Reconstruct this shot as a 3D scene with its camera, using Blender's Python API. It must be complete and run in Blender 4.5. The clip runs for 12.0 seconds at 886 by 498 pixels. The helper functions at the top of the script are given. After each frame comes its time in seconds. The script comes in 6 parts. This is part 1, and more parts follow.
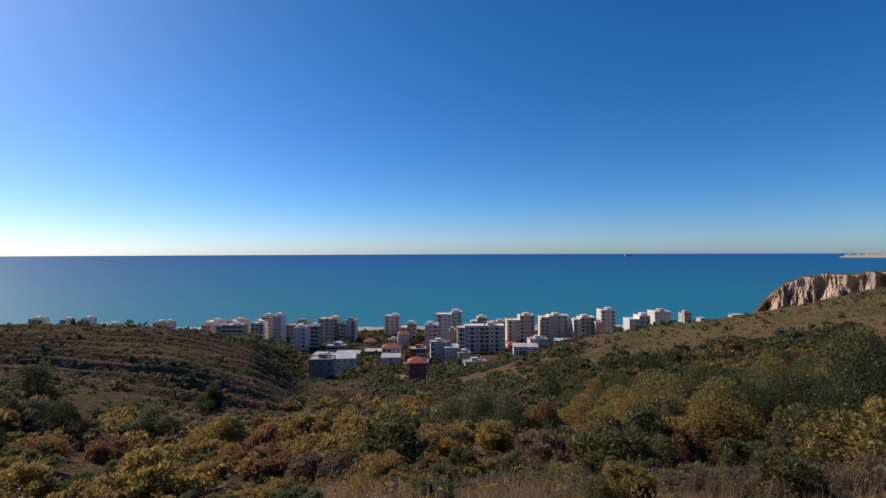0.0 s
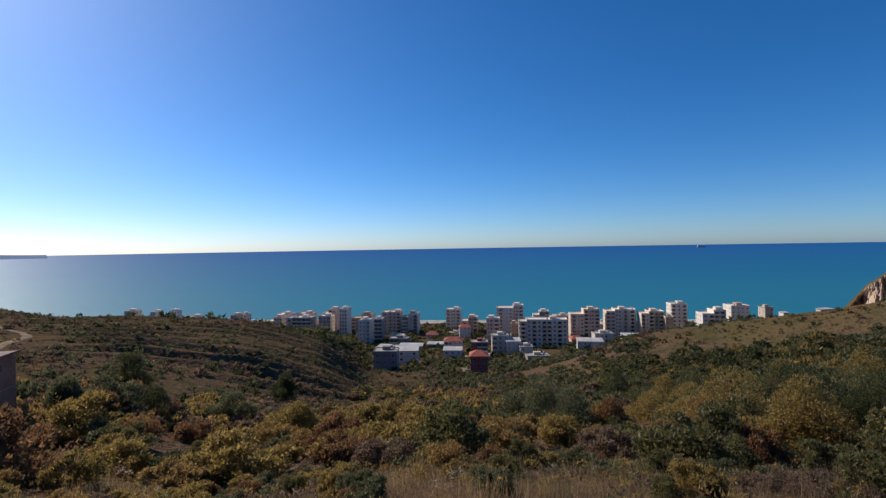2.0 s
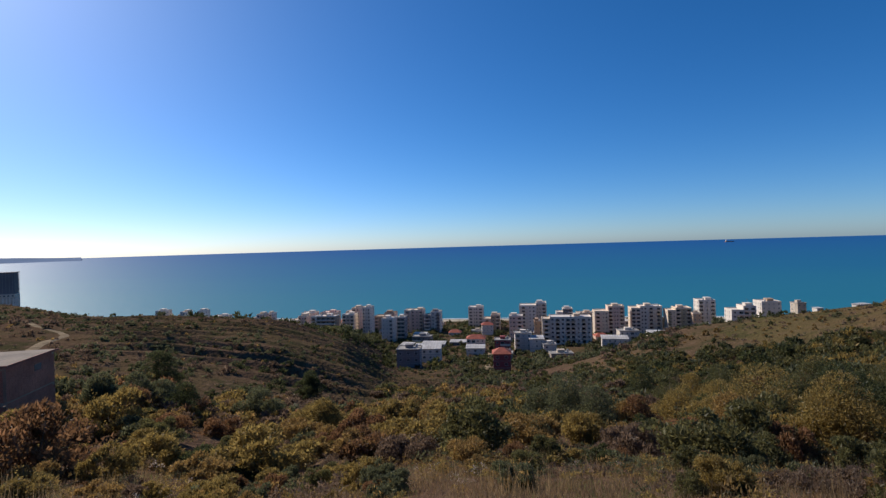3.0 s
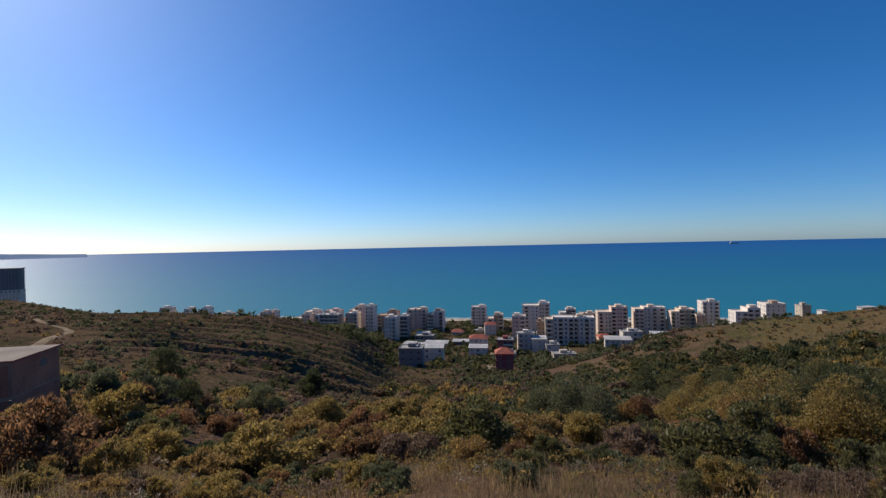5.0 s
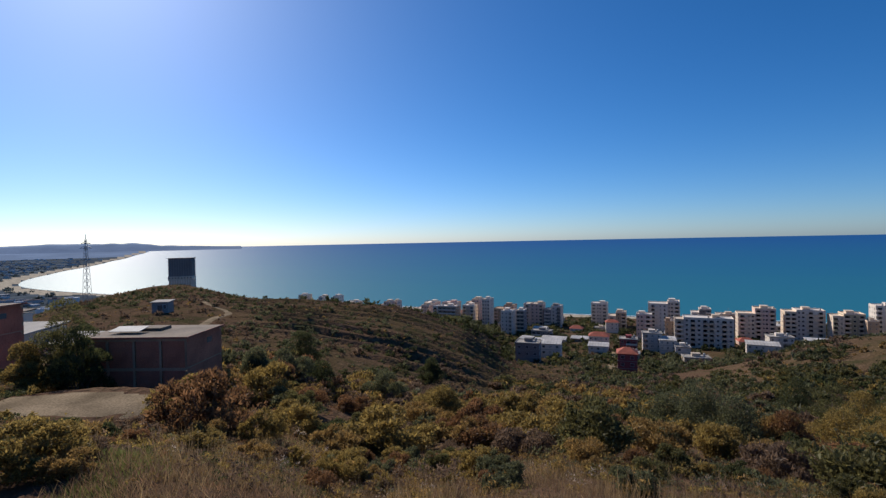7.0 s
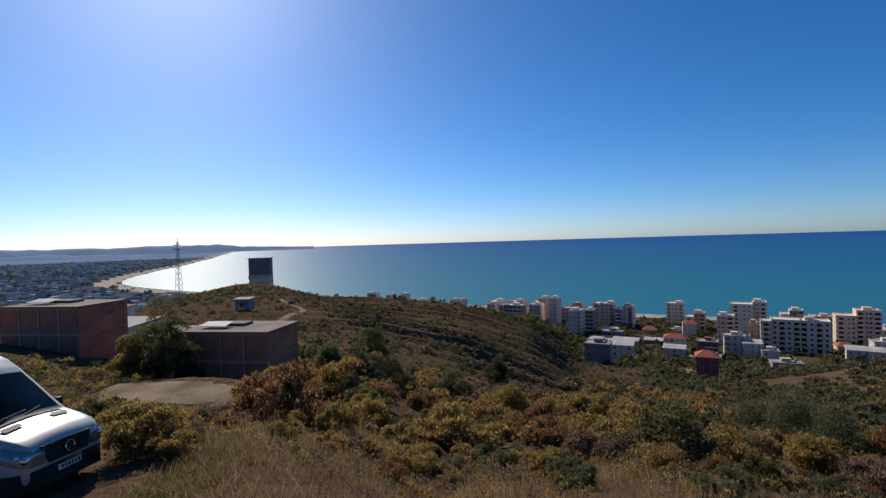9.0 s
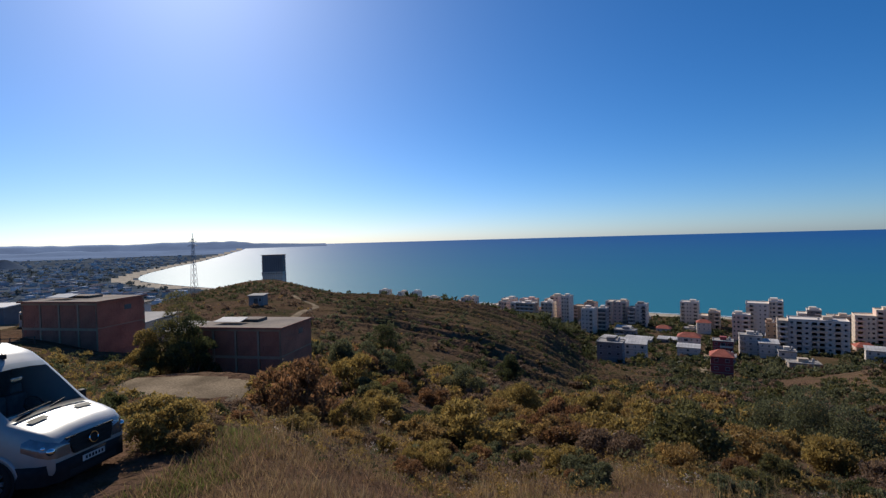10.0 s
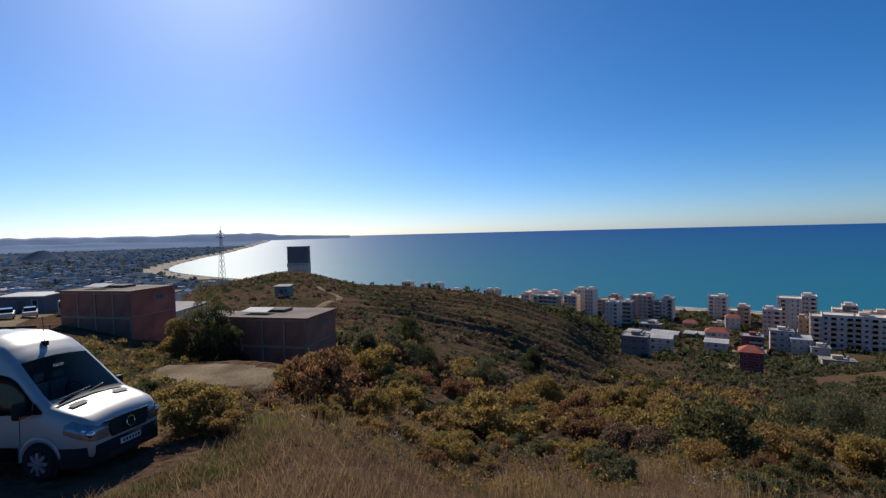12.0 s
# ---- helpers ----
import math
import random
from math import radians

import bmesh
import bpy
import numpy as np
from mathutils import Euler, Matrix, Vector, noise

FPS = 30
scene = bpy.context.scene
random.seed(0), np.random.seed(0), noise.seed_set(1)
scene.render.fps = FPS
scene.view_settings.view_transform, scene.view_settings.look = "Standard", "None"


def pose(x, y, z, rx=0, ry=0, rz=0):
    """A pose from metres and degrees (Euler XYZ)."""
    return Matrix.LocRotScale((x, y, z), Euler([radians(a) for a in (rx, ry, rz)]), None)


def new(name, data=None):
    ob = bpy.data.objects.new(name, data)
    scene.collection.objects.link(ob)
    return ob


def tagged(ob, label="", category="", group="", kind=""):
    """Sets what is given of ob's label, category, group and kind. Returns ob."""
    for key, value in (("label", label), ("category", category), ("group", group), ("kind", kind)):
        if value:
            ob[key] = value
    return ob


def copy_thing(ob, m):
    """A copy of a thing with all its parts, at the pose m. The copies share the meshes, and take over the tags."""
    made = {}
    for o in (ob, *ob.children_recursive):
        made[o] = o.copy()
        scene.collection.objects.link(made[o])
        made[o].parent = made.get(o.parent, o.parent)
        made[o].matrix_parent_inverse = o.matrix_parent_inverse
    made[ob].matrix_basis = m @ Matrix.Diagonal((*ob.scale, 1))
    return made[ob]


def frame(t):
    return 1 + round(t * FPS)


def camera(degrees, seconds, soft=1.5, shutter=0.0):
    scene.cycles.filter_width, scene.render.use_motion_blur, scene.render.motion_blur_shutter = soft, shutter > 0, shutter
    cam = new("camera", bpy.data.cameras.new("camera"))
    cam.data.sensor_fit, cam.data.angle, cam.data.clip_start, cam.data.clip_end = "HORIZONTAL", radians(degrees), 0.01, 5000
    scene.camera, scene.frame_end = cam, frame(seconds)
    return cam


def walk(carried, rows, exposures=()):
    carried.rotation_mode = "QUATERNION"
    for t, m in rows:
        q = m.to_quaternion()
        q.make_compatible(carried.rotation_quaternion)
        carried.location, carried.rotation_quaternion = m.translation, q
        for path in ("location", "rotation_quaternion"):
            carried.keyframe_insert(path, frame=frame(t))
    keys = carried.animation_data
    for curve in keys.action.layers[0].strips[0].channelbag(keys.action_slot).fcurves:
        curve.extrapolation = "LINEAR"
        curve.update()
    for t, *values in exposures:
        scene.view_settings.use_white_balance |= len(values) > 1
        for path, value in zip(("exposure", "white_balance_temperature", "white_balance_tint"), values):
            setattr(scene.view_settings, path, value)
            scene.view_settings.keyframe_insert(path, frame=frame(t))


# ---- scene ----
# ---------------------------------------------------------------- camera
cam = camera(84.65, 12.0, soft=1.35)
# seconds, step from the first eye point, degrees of turn to the left, of pitch and of lean to the right
PATH = [
    (0.0, (-0.0, 0.0, -0.0), -0.00, 0.43, 0.20),
    (0.5, (-0.041, -0.033, -0.057), 1.97, 0.52, 0.15),
    (1.0, (-0.016, -0.079, -0.092), 3.27, 0.49, 0.23),
    (1.5, (0.048, -0.116, -0.083), 4.83, 0.19, 0.54),
    (2.0, (0.121, -0.134, -0.061), 7.11, -0.24, 0.95),
    (2.5, (0.19, -0.168, -0.087), 8.30, -0.41, 1.31),
    (3.0, (0.217, -0.204, -0.143), 9.67, -0.40, 1.66),
    (3.2, (0.22, -0.21, -0.15), 10.50, -0.37, 1.70),
    (4.8, (0.208, -0.23, -0.163), 9.92, -0.47, 1.25),
    (5.0, (0.208, -0.232, -0.163), 10.07, -0.46, 1.21),
    (5.5, (0.208, -0.294, -0.135), 11.71, -0.52, 1.02),
    (6.0, (0.236, -0.369, -0.081), 15.81, -0.80, 0.98),
    (6.5, (0.288, -0.415, -0.037), 19.55, -0.96, 1.13),
    (7.0, (0.373, -0.446, -0.01), 23.77, -0.97, 1.12),
    (7.5, (0.395, -0.519, -0.001), 28.25, -0.96, 1.07),
    (7.7, (0.39, -0.53, 0.0), 29.40, -0.94, 1.10),
    (9.3, (0.30, -0.60, -0.018), 31.75, -0.92, 1.70),
    (9.5, (0.285, -0.608, -0.02), 32.10, -0.94, 1.68),
    (10.0, (0.207, -0.642, -0.036), 32.79, -1.19, 1.54),
    (10.5, (0.204, -0.639, -0.032), 32.85, -1.35, 1.44),
    (11.0, (0.191, -0.638, -0.032), 33.33, -1.67, 1.34),
    (11.5, (0.175, -0.649, -0.039), 34.05, -1.90, 1.39),
    (12.0, (0.165, -0.675, -0.044), 35.46, -2.03, 1.42),
]
walk(cam, [(t, pose(x, y, 80 + z, 90 + pitch, 0, turn) @ pose(0, 0, 0, 0, 0, -lean)) for t, (x, y, z), turn, pitch, lean in PATH],
     exposures=[(0.0, 0.0), (3.2, -0.03), (6.0, -0.08), (7.7, -0.15), (12.0, -0.17)])

# ---------------------------------------------------------------- sky, sun
SUN_AZ, SUN_EL = 60.0, 34.0          # degrees to the left of +y, above the horizon
world = bpy.data.worlds.new("world")
scene.world = world
world.use_nodes = True
sky = world.node_tree.nodes.new("ShaderNodeTexSky")
sky.sky_type = "NISHITA"
sky.sun_disc = False
sky.sun_elevation = radians(SUN_EL)
sky.sun_rotation = radians(-SUN_AZ)
sky.altitude = 80
sky.air_density, sky.dust_density, sky.ozone_density = 0.75, 0.50, 8.0
deep = world.node_tree.nodes.new("ShaderNodeHueSaturation")
deep.inputs["Saturation"].default_value = 1.18
world.node_tree.links.new(sky.outputs[0], deep.inputs["Color"])
world.node_tree.links.new(deep.outputs[0], world.node_tree.nodes["Background"].inputs[0])
world.node_tree.nodes["Background"].inputs[1].default_value = 0.120
sun = new("sun", bpy.data.lights.new("sun", "SUN"))
sun.data.energy, sun.data.angle, sun.data.color = 4.8, radians(0.53), (1.0, 0.92, 0.80)
sun.matrix_world = pose(0, 0, 300, 90 - SUN_EL, 0, 180 + SUN_AZ)


# ---------------------------------------------------------------- materials
def material(name, colour, rough=0.8, metal=0.0, scale=1.0, vary=0.25, spots=0.2, bump=0.0, hue=0.0, specular=0.3):
    """Colour with variation at two scales, per thing and per loose piece."""
    m = bpy.data.materials.new(name)
    m.use_nodes = True
    t = m.node_tree
    n, l = t.nodes, t.links
    bsdf = n["Principled BSDF"]
    bsdf.inputs["Roughness"].default_value, bsdf.inputs["Metallic"].default_value = rough, metal
    bsdf.inputs["Specular IOR Level"].default_value = specular
    co = n.new("ShaderNodeTexCoord")
    big, fine = n.new("ShaderNodeTexNoise"), n.new("ShaderNodeTexNoise")
    big.inputs["Scale"].default_value, fine.inputs["Scale"].default_value = 0.35 * scale, 9 * scale
    fine.inputs["Detail"].default_value = 5
    for x in (big, fine):
        l.new(co.outputs["Object"], x.inputs["Vector"])
    a, b = n.new("ShaderNodeMapRange"), n.new("ShaderNodeMapRange")
    for x, s, amount in ((a, big, vary), (b, fine, spots)):
        x.inputs["From Min"].default_value, x.inputs["From Max"].default_value = 0.3, 0.7
        x.inputs["To Min"].default_value, x.inputs["To Max"].default_value = 1 - amount, 1 + amount
        l.new(s.outputs["Fac"], x.inputs["Value"])
    mul = n.new("ShaderNodeMath")
    mul.operation = "MULTIPLY"
    l.new(a.outputs[0], mul.inputs[0]), l.new(b.outputs[0], mul.inputs[1])
    hsv = n.new("ShaderNodeHueSaturation")
    hsv.inputs["Color"].default_value = (*colour, 1)
    l.new(mul.outputs[0], hsv.inputs["Value"])
    if hue:
        info, geo, add = n.new("ShaderNodeObjectInfo"), n.new("ShaderNodeNewGeometry"), n.new("ShaderNodeMath")
        h = n.new("ShaderNodeMapRange")
        add.operation = "ADD"
        l.new(info.outputs["Random"], add.inputs[0]), l.new(geo.outputs["Random Per Island"], add.inputs[1])
        h.inputs["From Max"].default_value = 2
        h.inputs["To Min"].default_value, h.inputs["To Max"].default_value = 0.5 - hue, 0.5 + hue
        l.new(add.outputs[0], h.inputs["Value"]), l.new(h.outputs[0], hsv.inputs["Hue"])
    l.new(hsv.outputs[0], bsdf.inputs["Base Color"])
    if bump:
        bp = n.new("ShaderNodeBump")
        bp.inputs["Strength"].default_value, bp.inputs["Distance"].default_value = bump, 0.05 / scale
        l.new(fine.outputs["Fac"], bp.inputs["Height"]), l.new(bp.outputs[0], bsdf.inputs["Normal"])
    return m


def foliage(name, colour, other, light=0.58):
    """Leaves: two colours mixed leaf by leaf and bush by bush, part of the light passing through."""
    m = bpy.data.materials.new(name)
    m.use_nodes = True
    t = m.node_tree
    n, l = t.nodes, t.links
    n.remove(n["Principled BSDF"])
    info, geo = n.new("ShaderNodeObjectInfo"), n.new("ShaderNodeNewGeometry")
    mixer, add = n.new("ShaderNodeMix"), n.new("ShaderNodeMath")
    mixer.data_type = "RGBA"
    mixer.inputs["A"].default_value, mixer.inputs["B"].default_value = (*colour, 1), (*other, 1)
    add.operation = "MULTIPLY_ADD"
    add.inputs[1].default_value = 0.65
    half = n.new("ShaderNodeMath")
    half.operation = "MULTIPLY"
    half.inputs[1].default_value = 0.35
    l.new(info.outputs["Random"], half.inputs[0])
    l.new(geo.outputs["Random Per Island"], add.inputs[0]), l.new(half.outputs[0], add.inputs[2])
    l.new(add.outputs[0], mixer.inputs["Factor"])
    hsv = n.new("ShaderNodeHueSaturation")
    ran = n.new("ShaderNodeMapRange")
    ran.inputs["To Min"].default_value, ran.inputs["To Max"].default_value = 0.55, 1.35
    wob = n.new("ShaderNodeMath")
    wob.operation = "FRACT"
    k = n.new("ShaderNodeMath")
    k.operation = "MULTIPLY"
    k.inputs[1].default_value = 37.0
    l.new(geo.outputs["Random Per Island"], k.inputs[0]), l.new(k.outputs[0], wob.inputs[0])
    l.new(wob.outputs[0], ran.inputs["Value"]), l.new(ran.outputs[0], hsv.inputs["Value"])
    l.new(mixer.outputs["Result"], hsv.inputs["Color"])
    dif, tra, gl, sh, out = (n.new("ShaderNodeBsdfDiffuse"), n.new("ShaderNodeBsdfTranslucent"), n.new("ShaderNodeBsdfGlossy"),
                             n.new("ShaderNodeMixShader"), n["Material Output"])
    sh2 = n.new("ShaderNodeMixShader")
    gl.inputs["Roughness"].default_value = 0.5
    sh.inputs[0].default_value, sh2.inputs[0].default_value = light, 0.015
    l.new(hsv.outputs[0], dif.inputs[0]), l.new(hsv.outputs[0], tra.inputs[0])
    l.new(dif.outputs[0], sh.inputs[1]), l.new(tra.outputs[0], sh.inputs[2])
    l.new(sh.outputs[0], sh2.inputs[1]), l.new(gl.outputs[0], sh2.inputs[2])
    l.new(sh2.outputs[0], out.inputs["Surface"])
    return m


def ground_material(name, tones):
    """Dry hillside: brown grass, ochre and green patches, pale bare soil."""
    m = bpy.data.materials.new(name)
    m.use_nodes = True
    t = m.node_tree
    n, l = t.nodes, t.links
    bsdf = n["Principled BSDF"]
    bsdf.inputs["Roughness"].default_value, bsdf.inputs["Specular IOR Level"].default_value = 0.95, 0.0
    co = n.new("ShaderNodeTexCoord")
    last = None
    for scale, detail, low, high, a, b in ((0.018, 6, 0.4, 0.62, tones[0], tones[1]),
                                           (0.09, 8, 0.52, 0.66, None, tones[2]),
                                           (0.35, 8, 0.50, 0.70, None, tones[3]),
                                           (2.5, 6, 0.50, 0.75, None, (0.040, 0.034, 0.016))):
        noi, ramp, mix = n.new("ShaderNodeTexNoise"), n.new("ShaderNodeMapRange"), n.new("ShaderNodeMix")
        noi.inputs["Scale"].default_value, noi.inputs["Detail"].default_value = scale, detail
        l.new(co.outputs["Object"], noi.inputs["Vector"]), l.new(noi.outputs["Fac"], ramp.inputs["Value"])
        ramp.inputs["From Min"].default_value, ramp.inputs["From Max"].default_value = low, high
        mix.data_type = "RGBA"
        l.new(ramp.outputs[0], mix.inputs["Factor"])
        if last is None:
            mix.inputs["A"].default_value = (*a, 1)
        else:
            l.new(last, mix.inputs["A"])
        mix.inputs["B"].default_value = (*b, 1)
        last = mix.outputs["Result"]
    l.new(last, bsdf.inputs["Base Color"])
    noi, bp = n.new("ShaderNodeTexNoise"), n.new("ShaderNodeBump")
    noi.inputs["Scale"].default_value, noi.inputs["Detail"].default_value = 1.2, 10
    bp.inputs["Strength"].default_value, bp.inputs["Distance"].default_value = 1.0, 0.6
    l.new(co.outputs["Object"], noi.inputs["Vector"]), l.new(noi.outputs["Fac"], bp.inputs["Height"])
    l.new(bp.outputs[0], bsdf.inputs["Normal"])
    return m


def sea_material():
    """Turquoise shallows turning to deep blue, with a broad sun glitter."""
    m = bpy.data.materials.new("sea_water")
    m.use_nodes = True
    t = m.node_tree
    n, l = t.nodes, t.links
    n.remove(n["Principled BSDF"])
    geo, sep, depth = n.new("ShaderNodeNewGeometry"), n.new("ShaderNodeSeparateXYZ"), n.new("ShaderNodeValToRGB")
    l.new(geo.outputs["Position"], sep.inputs[0])
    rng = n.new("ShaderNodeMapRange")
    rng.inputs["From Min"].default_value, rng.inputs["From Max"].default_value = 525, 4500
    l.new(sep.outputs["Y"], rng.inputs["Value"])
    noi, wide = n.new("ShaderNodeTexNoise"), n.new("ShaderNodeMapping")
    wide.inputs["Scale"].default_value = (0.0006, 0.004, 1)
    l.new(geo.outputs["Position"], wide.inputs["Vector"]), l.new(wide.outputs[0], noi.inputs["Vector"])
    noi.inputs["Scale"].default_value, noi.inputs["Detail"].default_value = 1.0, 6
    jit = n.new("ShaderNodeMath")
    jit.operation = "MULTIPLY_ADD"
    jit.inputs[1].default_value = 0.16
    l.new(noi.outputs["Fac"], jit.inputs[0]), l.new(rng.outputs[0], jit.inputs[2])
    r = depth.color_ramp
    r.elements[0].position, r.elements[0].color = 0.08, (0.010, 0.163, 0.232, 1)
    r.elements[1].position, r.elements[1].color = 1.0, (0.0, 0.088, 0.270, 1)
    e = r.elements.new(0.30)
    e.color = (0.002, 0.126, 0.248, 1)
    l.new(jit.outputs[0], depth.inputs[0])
    dif, gl, sh, out = n.new("ShaderNodeBsdfDiffuse"), n.new("ShaderNodeBsdfGlossy"), n.new("ShaderNodeMixShader"), n["Material Output"]
    gl.inputs["Roughness"].default_value = 0.41
    sh.inputs[0].default_value = 0.12
    wav, bp, wm = n.new("ShaderNodeTexNoise"), n.new("ShaderNodeBump"), n.new("ShaderNodeMapping")
    wm.inputs["Scale"].default_value = (0.05, 0.12, 1)
    l.new(geo.outputs["Position"], wm.inputs["Vector"]), l.new(wm.outputs[0], wav.inputs["Vector"])
    wav.inputs["Scale"].default_value, wav.inputs["Detail"].default_value = 1.0, 5
    bp.inputs["Strength"].default_value, bp.inputs["Distance"].default_value = 0.35, 2.0
    l.new(wav.outputs["Fac"], bp.inputs["Height"]), l.new(bp.outputs[0], gl.inputs["Normal"])
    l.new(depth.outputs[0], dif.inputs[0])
    l.new(dif.outputs[0], sh.inputs[1]), l.new(gl.outputs[0], sh.inputs[2])
    l.new(sh.outputs[0], out.inputs["Surface"])
    return m


GROUND = ground_material("hillside", ((0.122, 0.074, 0.050), (0.108, 0.074, 0.040), (0.064, 0.056, 0.028), (0.150, 0.098, 0.064)))
HEADLAND = ground_material("headland_grass", ((0.130, 0.083, 0.045), (0.108, 0.088, 0.036), (0.070, 0.062, 0.028), (0.135, 0.092, 0.052)))
SEA = sea_material()
# houses and trees of the plain, with blue-grey haze mixed into the colour
PLAIN = material("hazy_built_up_plain", (0.080, 0.098, 0.118), 0.95, scale=0.02, vary=0.4, spots=0.35, specular=0.0)
FOAM = material("surf_foam", (0.75, 0.77, 0.78), 0.8, scale=0.3)
# the pale blue of distance haze is put into the hills' colour
HILL = material("hazy_far_wooded_hills", (0.195, 0.255, 0.36), 0.95, scale=0.01, vary=0.12, spots=0.1, specular=0.0)
SAND = material("beach_sand", (0.42, 0.36, 0.28), 0.95, scale=0.3, specular=0.0)
SOIL = material("pale_soil", (0.25, 0.19, 0.125), 0.95, scale=0.8, vary=0.35, spots=0.3, bump=0.6, specular=0.0)
PLASTER = {
    "white": material("white_render", (0.70, 0.61, 0.525), 0.85, scale=0.3, vary=0.08, spots=0.06),
    "cream": material("cream_render", (0.70, 0.56, 0.43), 0.85, scale=0.3, vary=0.1, spots=0.06),
    "pink": material("pink_render", (0.70, 0.49, 0.40), 0.85, scale=0.3, vary=0.1, spots=0.06),
    "tan": material("tan_render", (0.46, 0.32, 0.22), 0.85, scale=0.3, vary=0.1, spots=0.06),
    "olive": material("olive_render", (0.44, 0.38, 0.26), 0.85, scale=0.3, vary=0.1, spots=0.06),
    "grey": material("grey_blue_render", (0.25, 0.23, 0.225), 0.85, scale=0.3, vary=0.12, spots=0.08),
    "red": material("red_render", (0.33, 0.075, 0.075), 0.85, scale=0.3, vary=0.12, spots=0.08),
    "stone": material("stone_render", (0.54, 0.44, 0.34), 0.9, scale=0.5, vary=0.15, spots=0.12),
    "dark": material("dark_screen", (0.16, 0.155, 0.165), 0.8, scale=0.2, vary=0.2, spots=0.1),
}
CONCRETE = material("weathered_concrete", (0.34, 0.31, 0.28), 0.9, scale=0.6, bump=0.3)
ROOF_TAR = material("bitumen_roof", (0.20, 0.15, 0.115), 0.9, scale=0.5, vary=0.35, bump=0.2)
ROOF_RED = material("red_roof_tiles", (0.36, 0.10, 0.065), 0.85, scale=2, bump=0.4)
ROOF_PALE = material("pale_sheet_roof", (0.50, 0.465, 0.43), 0.6, scale=0.5)
GLASS_DARK = material("dark_window_glass", (0.085, 0.085, 0.09), 0.25, vary=0.3, specular=0.5)
FRAME_WHITE = material("white_window_frame", (0.65, 0.65, 0.63), 0.6)


# ---------------------------------------------------------------- the lie of the land
EYE_Z = 80.0
VAN = (-11.88, 3.13, 75.34, 26.1)     # front axle on the ground, heading
RANGES = (0, 20, 50, 80, 130, 200, 300, 450)
# fall of the ground below the eye, by bearing (degrees to the left of +y)
FALLS = {
    -90: (1.7, 4, 8, 10, 12, 12, 12, 16),
    -60: (1.7, 6, 11, 12, 12, 10, 10, 14),
    -45: (1.7, 7, 14, 16, 17, 13, 14, 22),
    -30: (1.7, 8.5, 18, 24, 27, 25, 42, 70),
    -15: (1.7, 9.5, 20, 28, 35, 36, 62, 76),
    0: (1.7, 9.7, 20, 28, 40, 54, 69, 77),
    15: (1.7, 10, 20, 28, 39, 53, 68, 77),
    22: (1.7, 10.2, 20, 27, 33.5, 37.5, 50, 74.5),
    30: (1.7, 10.5, 19.5, 25, 28, 28, 50, 74),
    45: (1.7, 8.5, 15.5, 18.3, 20.5, 22, 34, 66),
    53: (1.7, 7.6, 16.0, 17.4, 18.6, 19, 21, 64),
    61: (1.7, 7, 13.4, 15.6, 17.5, 20, 28, 62),
    75: (1.7, 6.6, 9.6, 10.8, 13.4, 30, 56, 74),
    95: (1.7, 5, 7, 8.5, 12, 26, 48, 70),
    180: (1.7, 1.5, 1, 0, 0, 2, 6, 10),
}
_az = np.array([-180] + sorted(FALLS), float)
_tab = np.array([FALLS[180]] + [FALLS[a] for a in sorted(FALLS)], float)


def spline(xs, ys, x):
    """Smooth curve through the rows of ys at xs, with slopes that don't overshoot."""
    i = int(np.clip(np.searchsorted(xs, x) - 1, 0, len(xs) - 2))
    h = xs[i + 1] - xs[i]
    u = min(max((x - xs[i]) / h, 0), 1)
    d = (ys[i + 1] - ys[i]) / h

    def slope(k):
        if k <= 0 or k >= len(xs) - 1:
            return d
        p, q = (ys[k] - ys[k - 1]) / (xs[k] - xs[k - 1]), (ys[k + 1] - ys[k]) / (xs[k + 1] - xs[k])
        return np.where(p * q > 0, 2 * p * q / np.where(abs(p + q) < 1e-9, 1, p + q), 0)
    a, b = slope(i) * h, slope(i + 1) * h
    return (2 * u**3 - 3 * u**2 + 1) * ys[i] + (u**3 - 2 * u**2 + u) * a + (3 * u**2 - 2 * u**3) * ys[i + 1] + (u**3 - u**2) * b


_rs = np.array(RANGES, float)


def shore(x):
    """The y of the waterline: straight along the town, curving out round the bay."""
    far = max(0.0, -x - 900)
    bend = min(far, 800)
    return 525 + 0.00055 * bend**2 + 0.88 * (far - bend) + 6 * math.sin(x * 0.011)


def lift(r):
    """The far land and sea, drawn up to the true horizon."""
    return 62 * max(0.0, (r - 1500) / 3400) ** 2


def smooth(a, b, x):
    u = min(max((x - a) / (b - a), 0), 1)
    return u * u * (3 - 2 * u)


def terrace_share(az, r):
    if az > 0:
        return smooth(82, 105, r) * (1 - smooth(270, 320, r)) * smooth(6, 13, az) * (1 - smooth(42, 50, az))
    return smooth(150, 180, r) * (1 - smooth(330, 380, r)) * smooth(-16, -24, az)


TERRACE = [0.0]                       # where on its terrace step the last place asked for lies


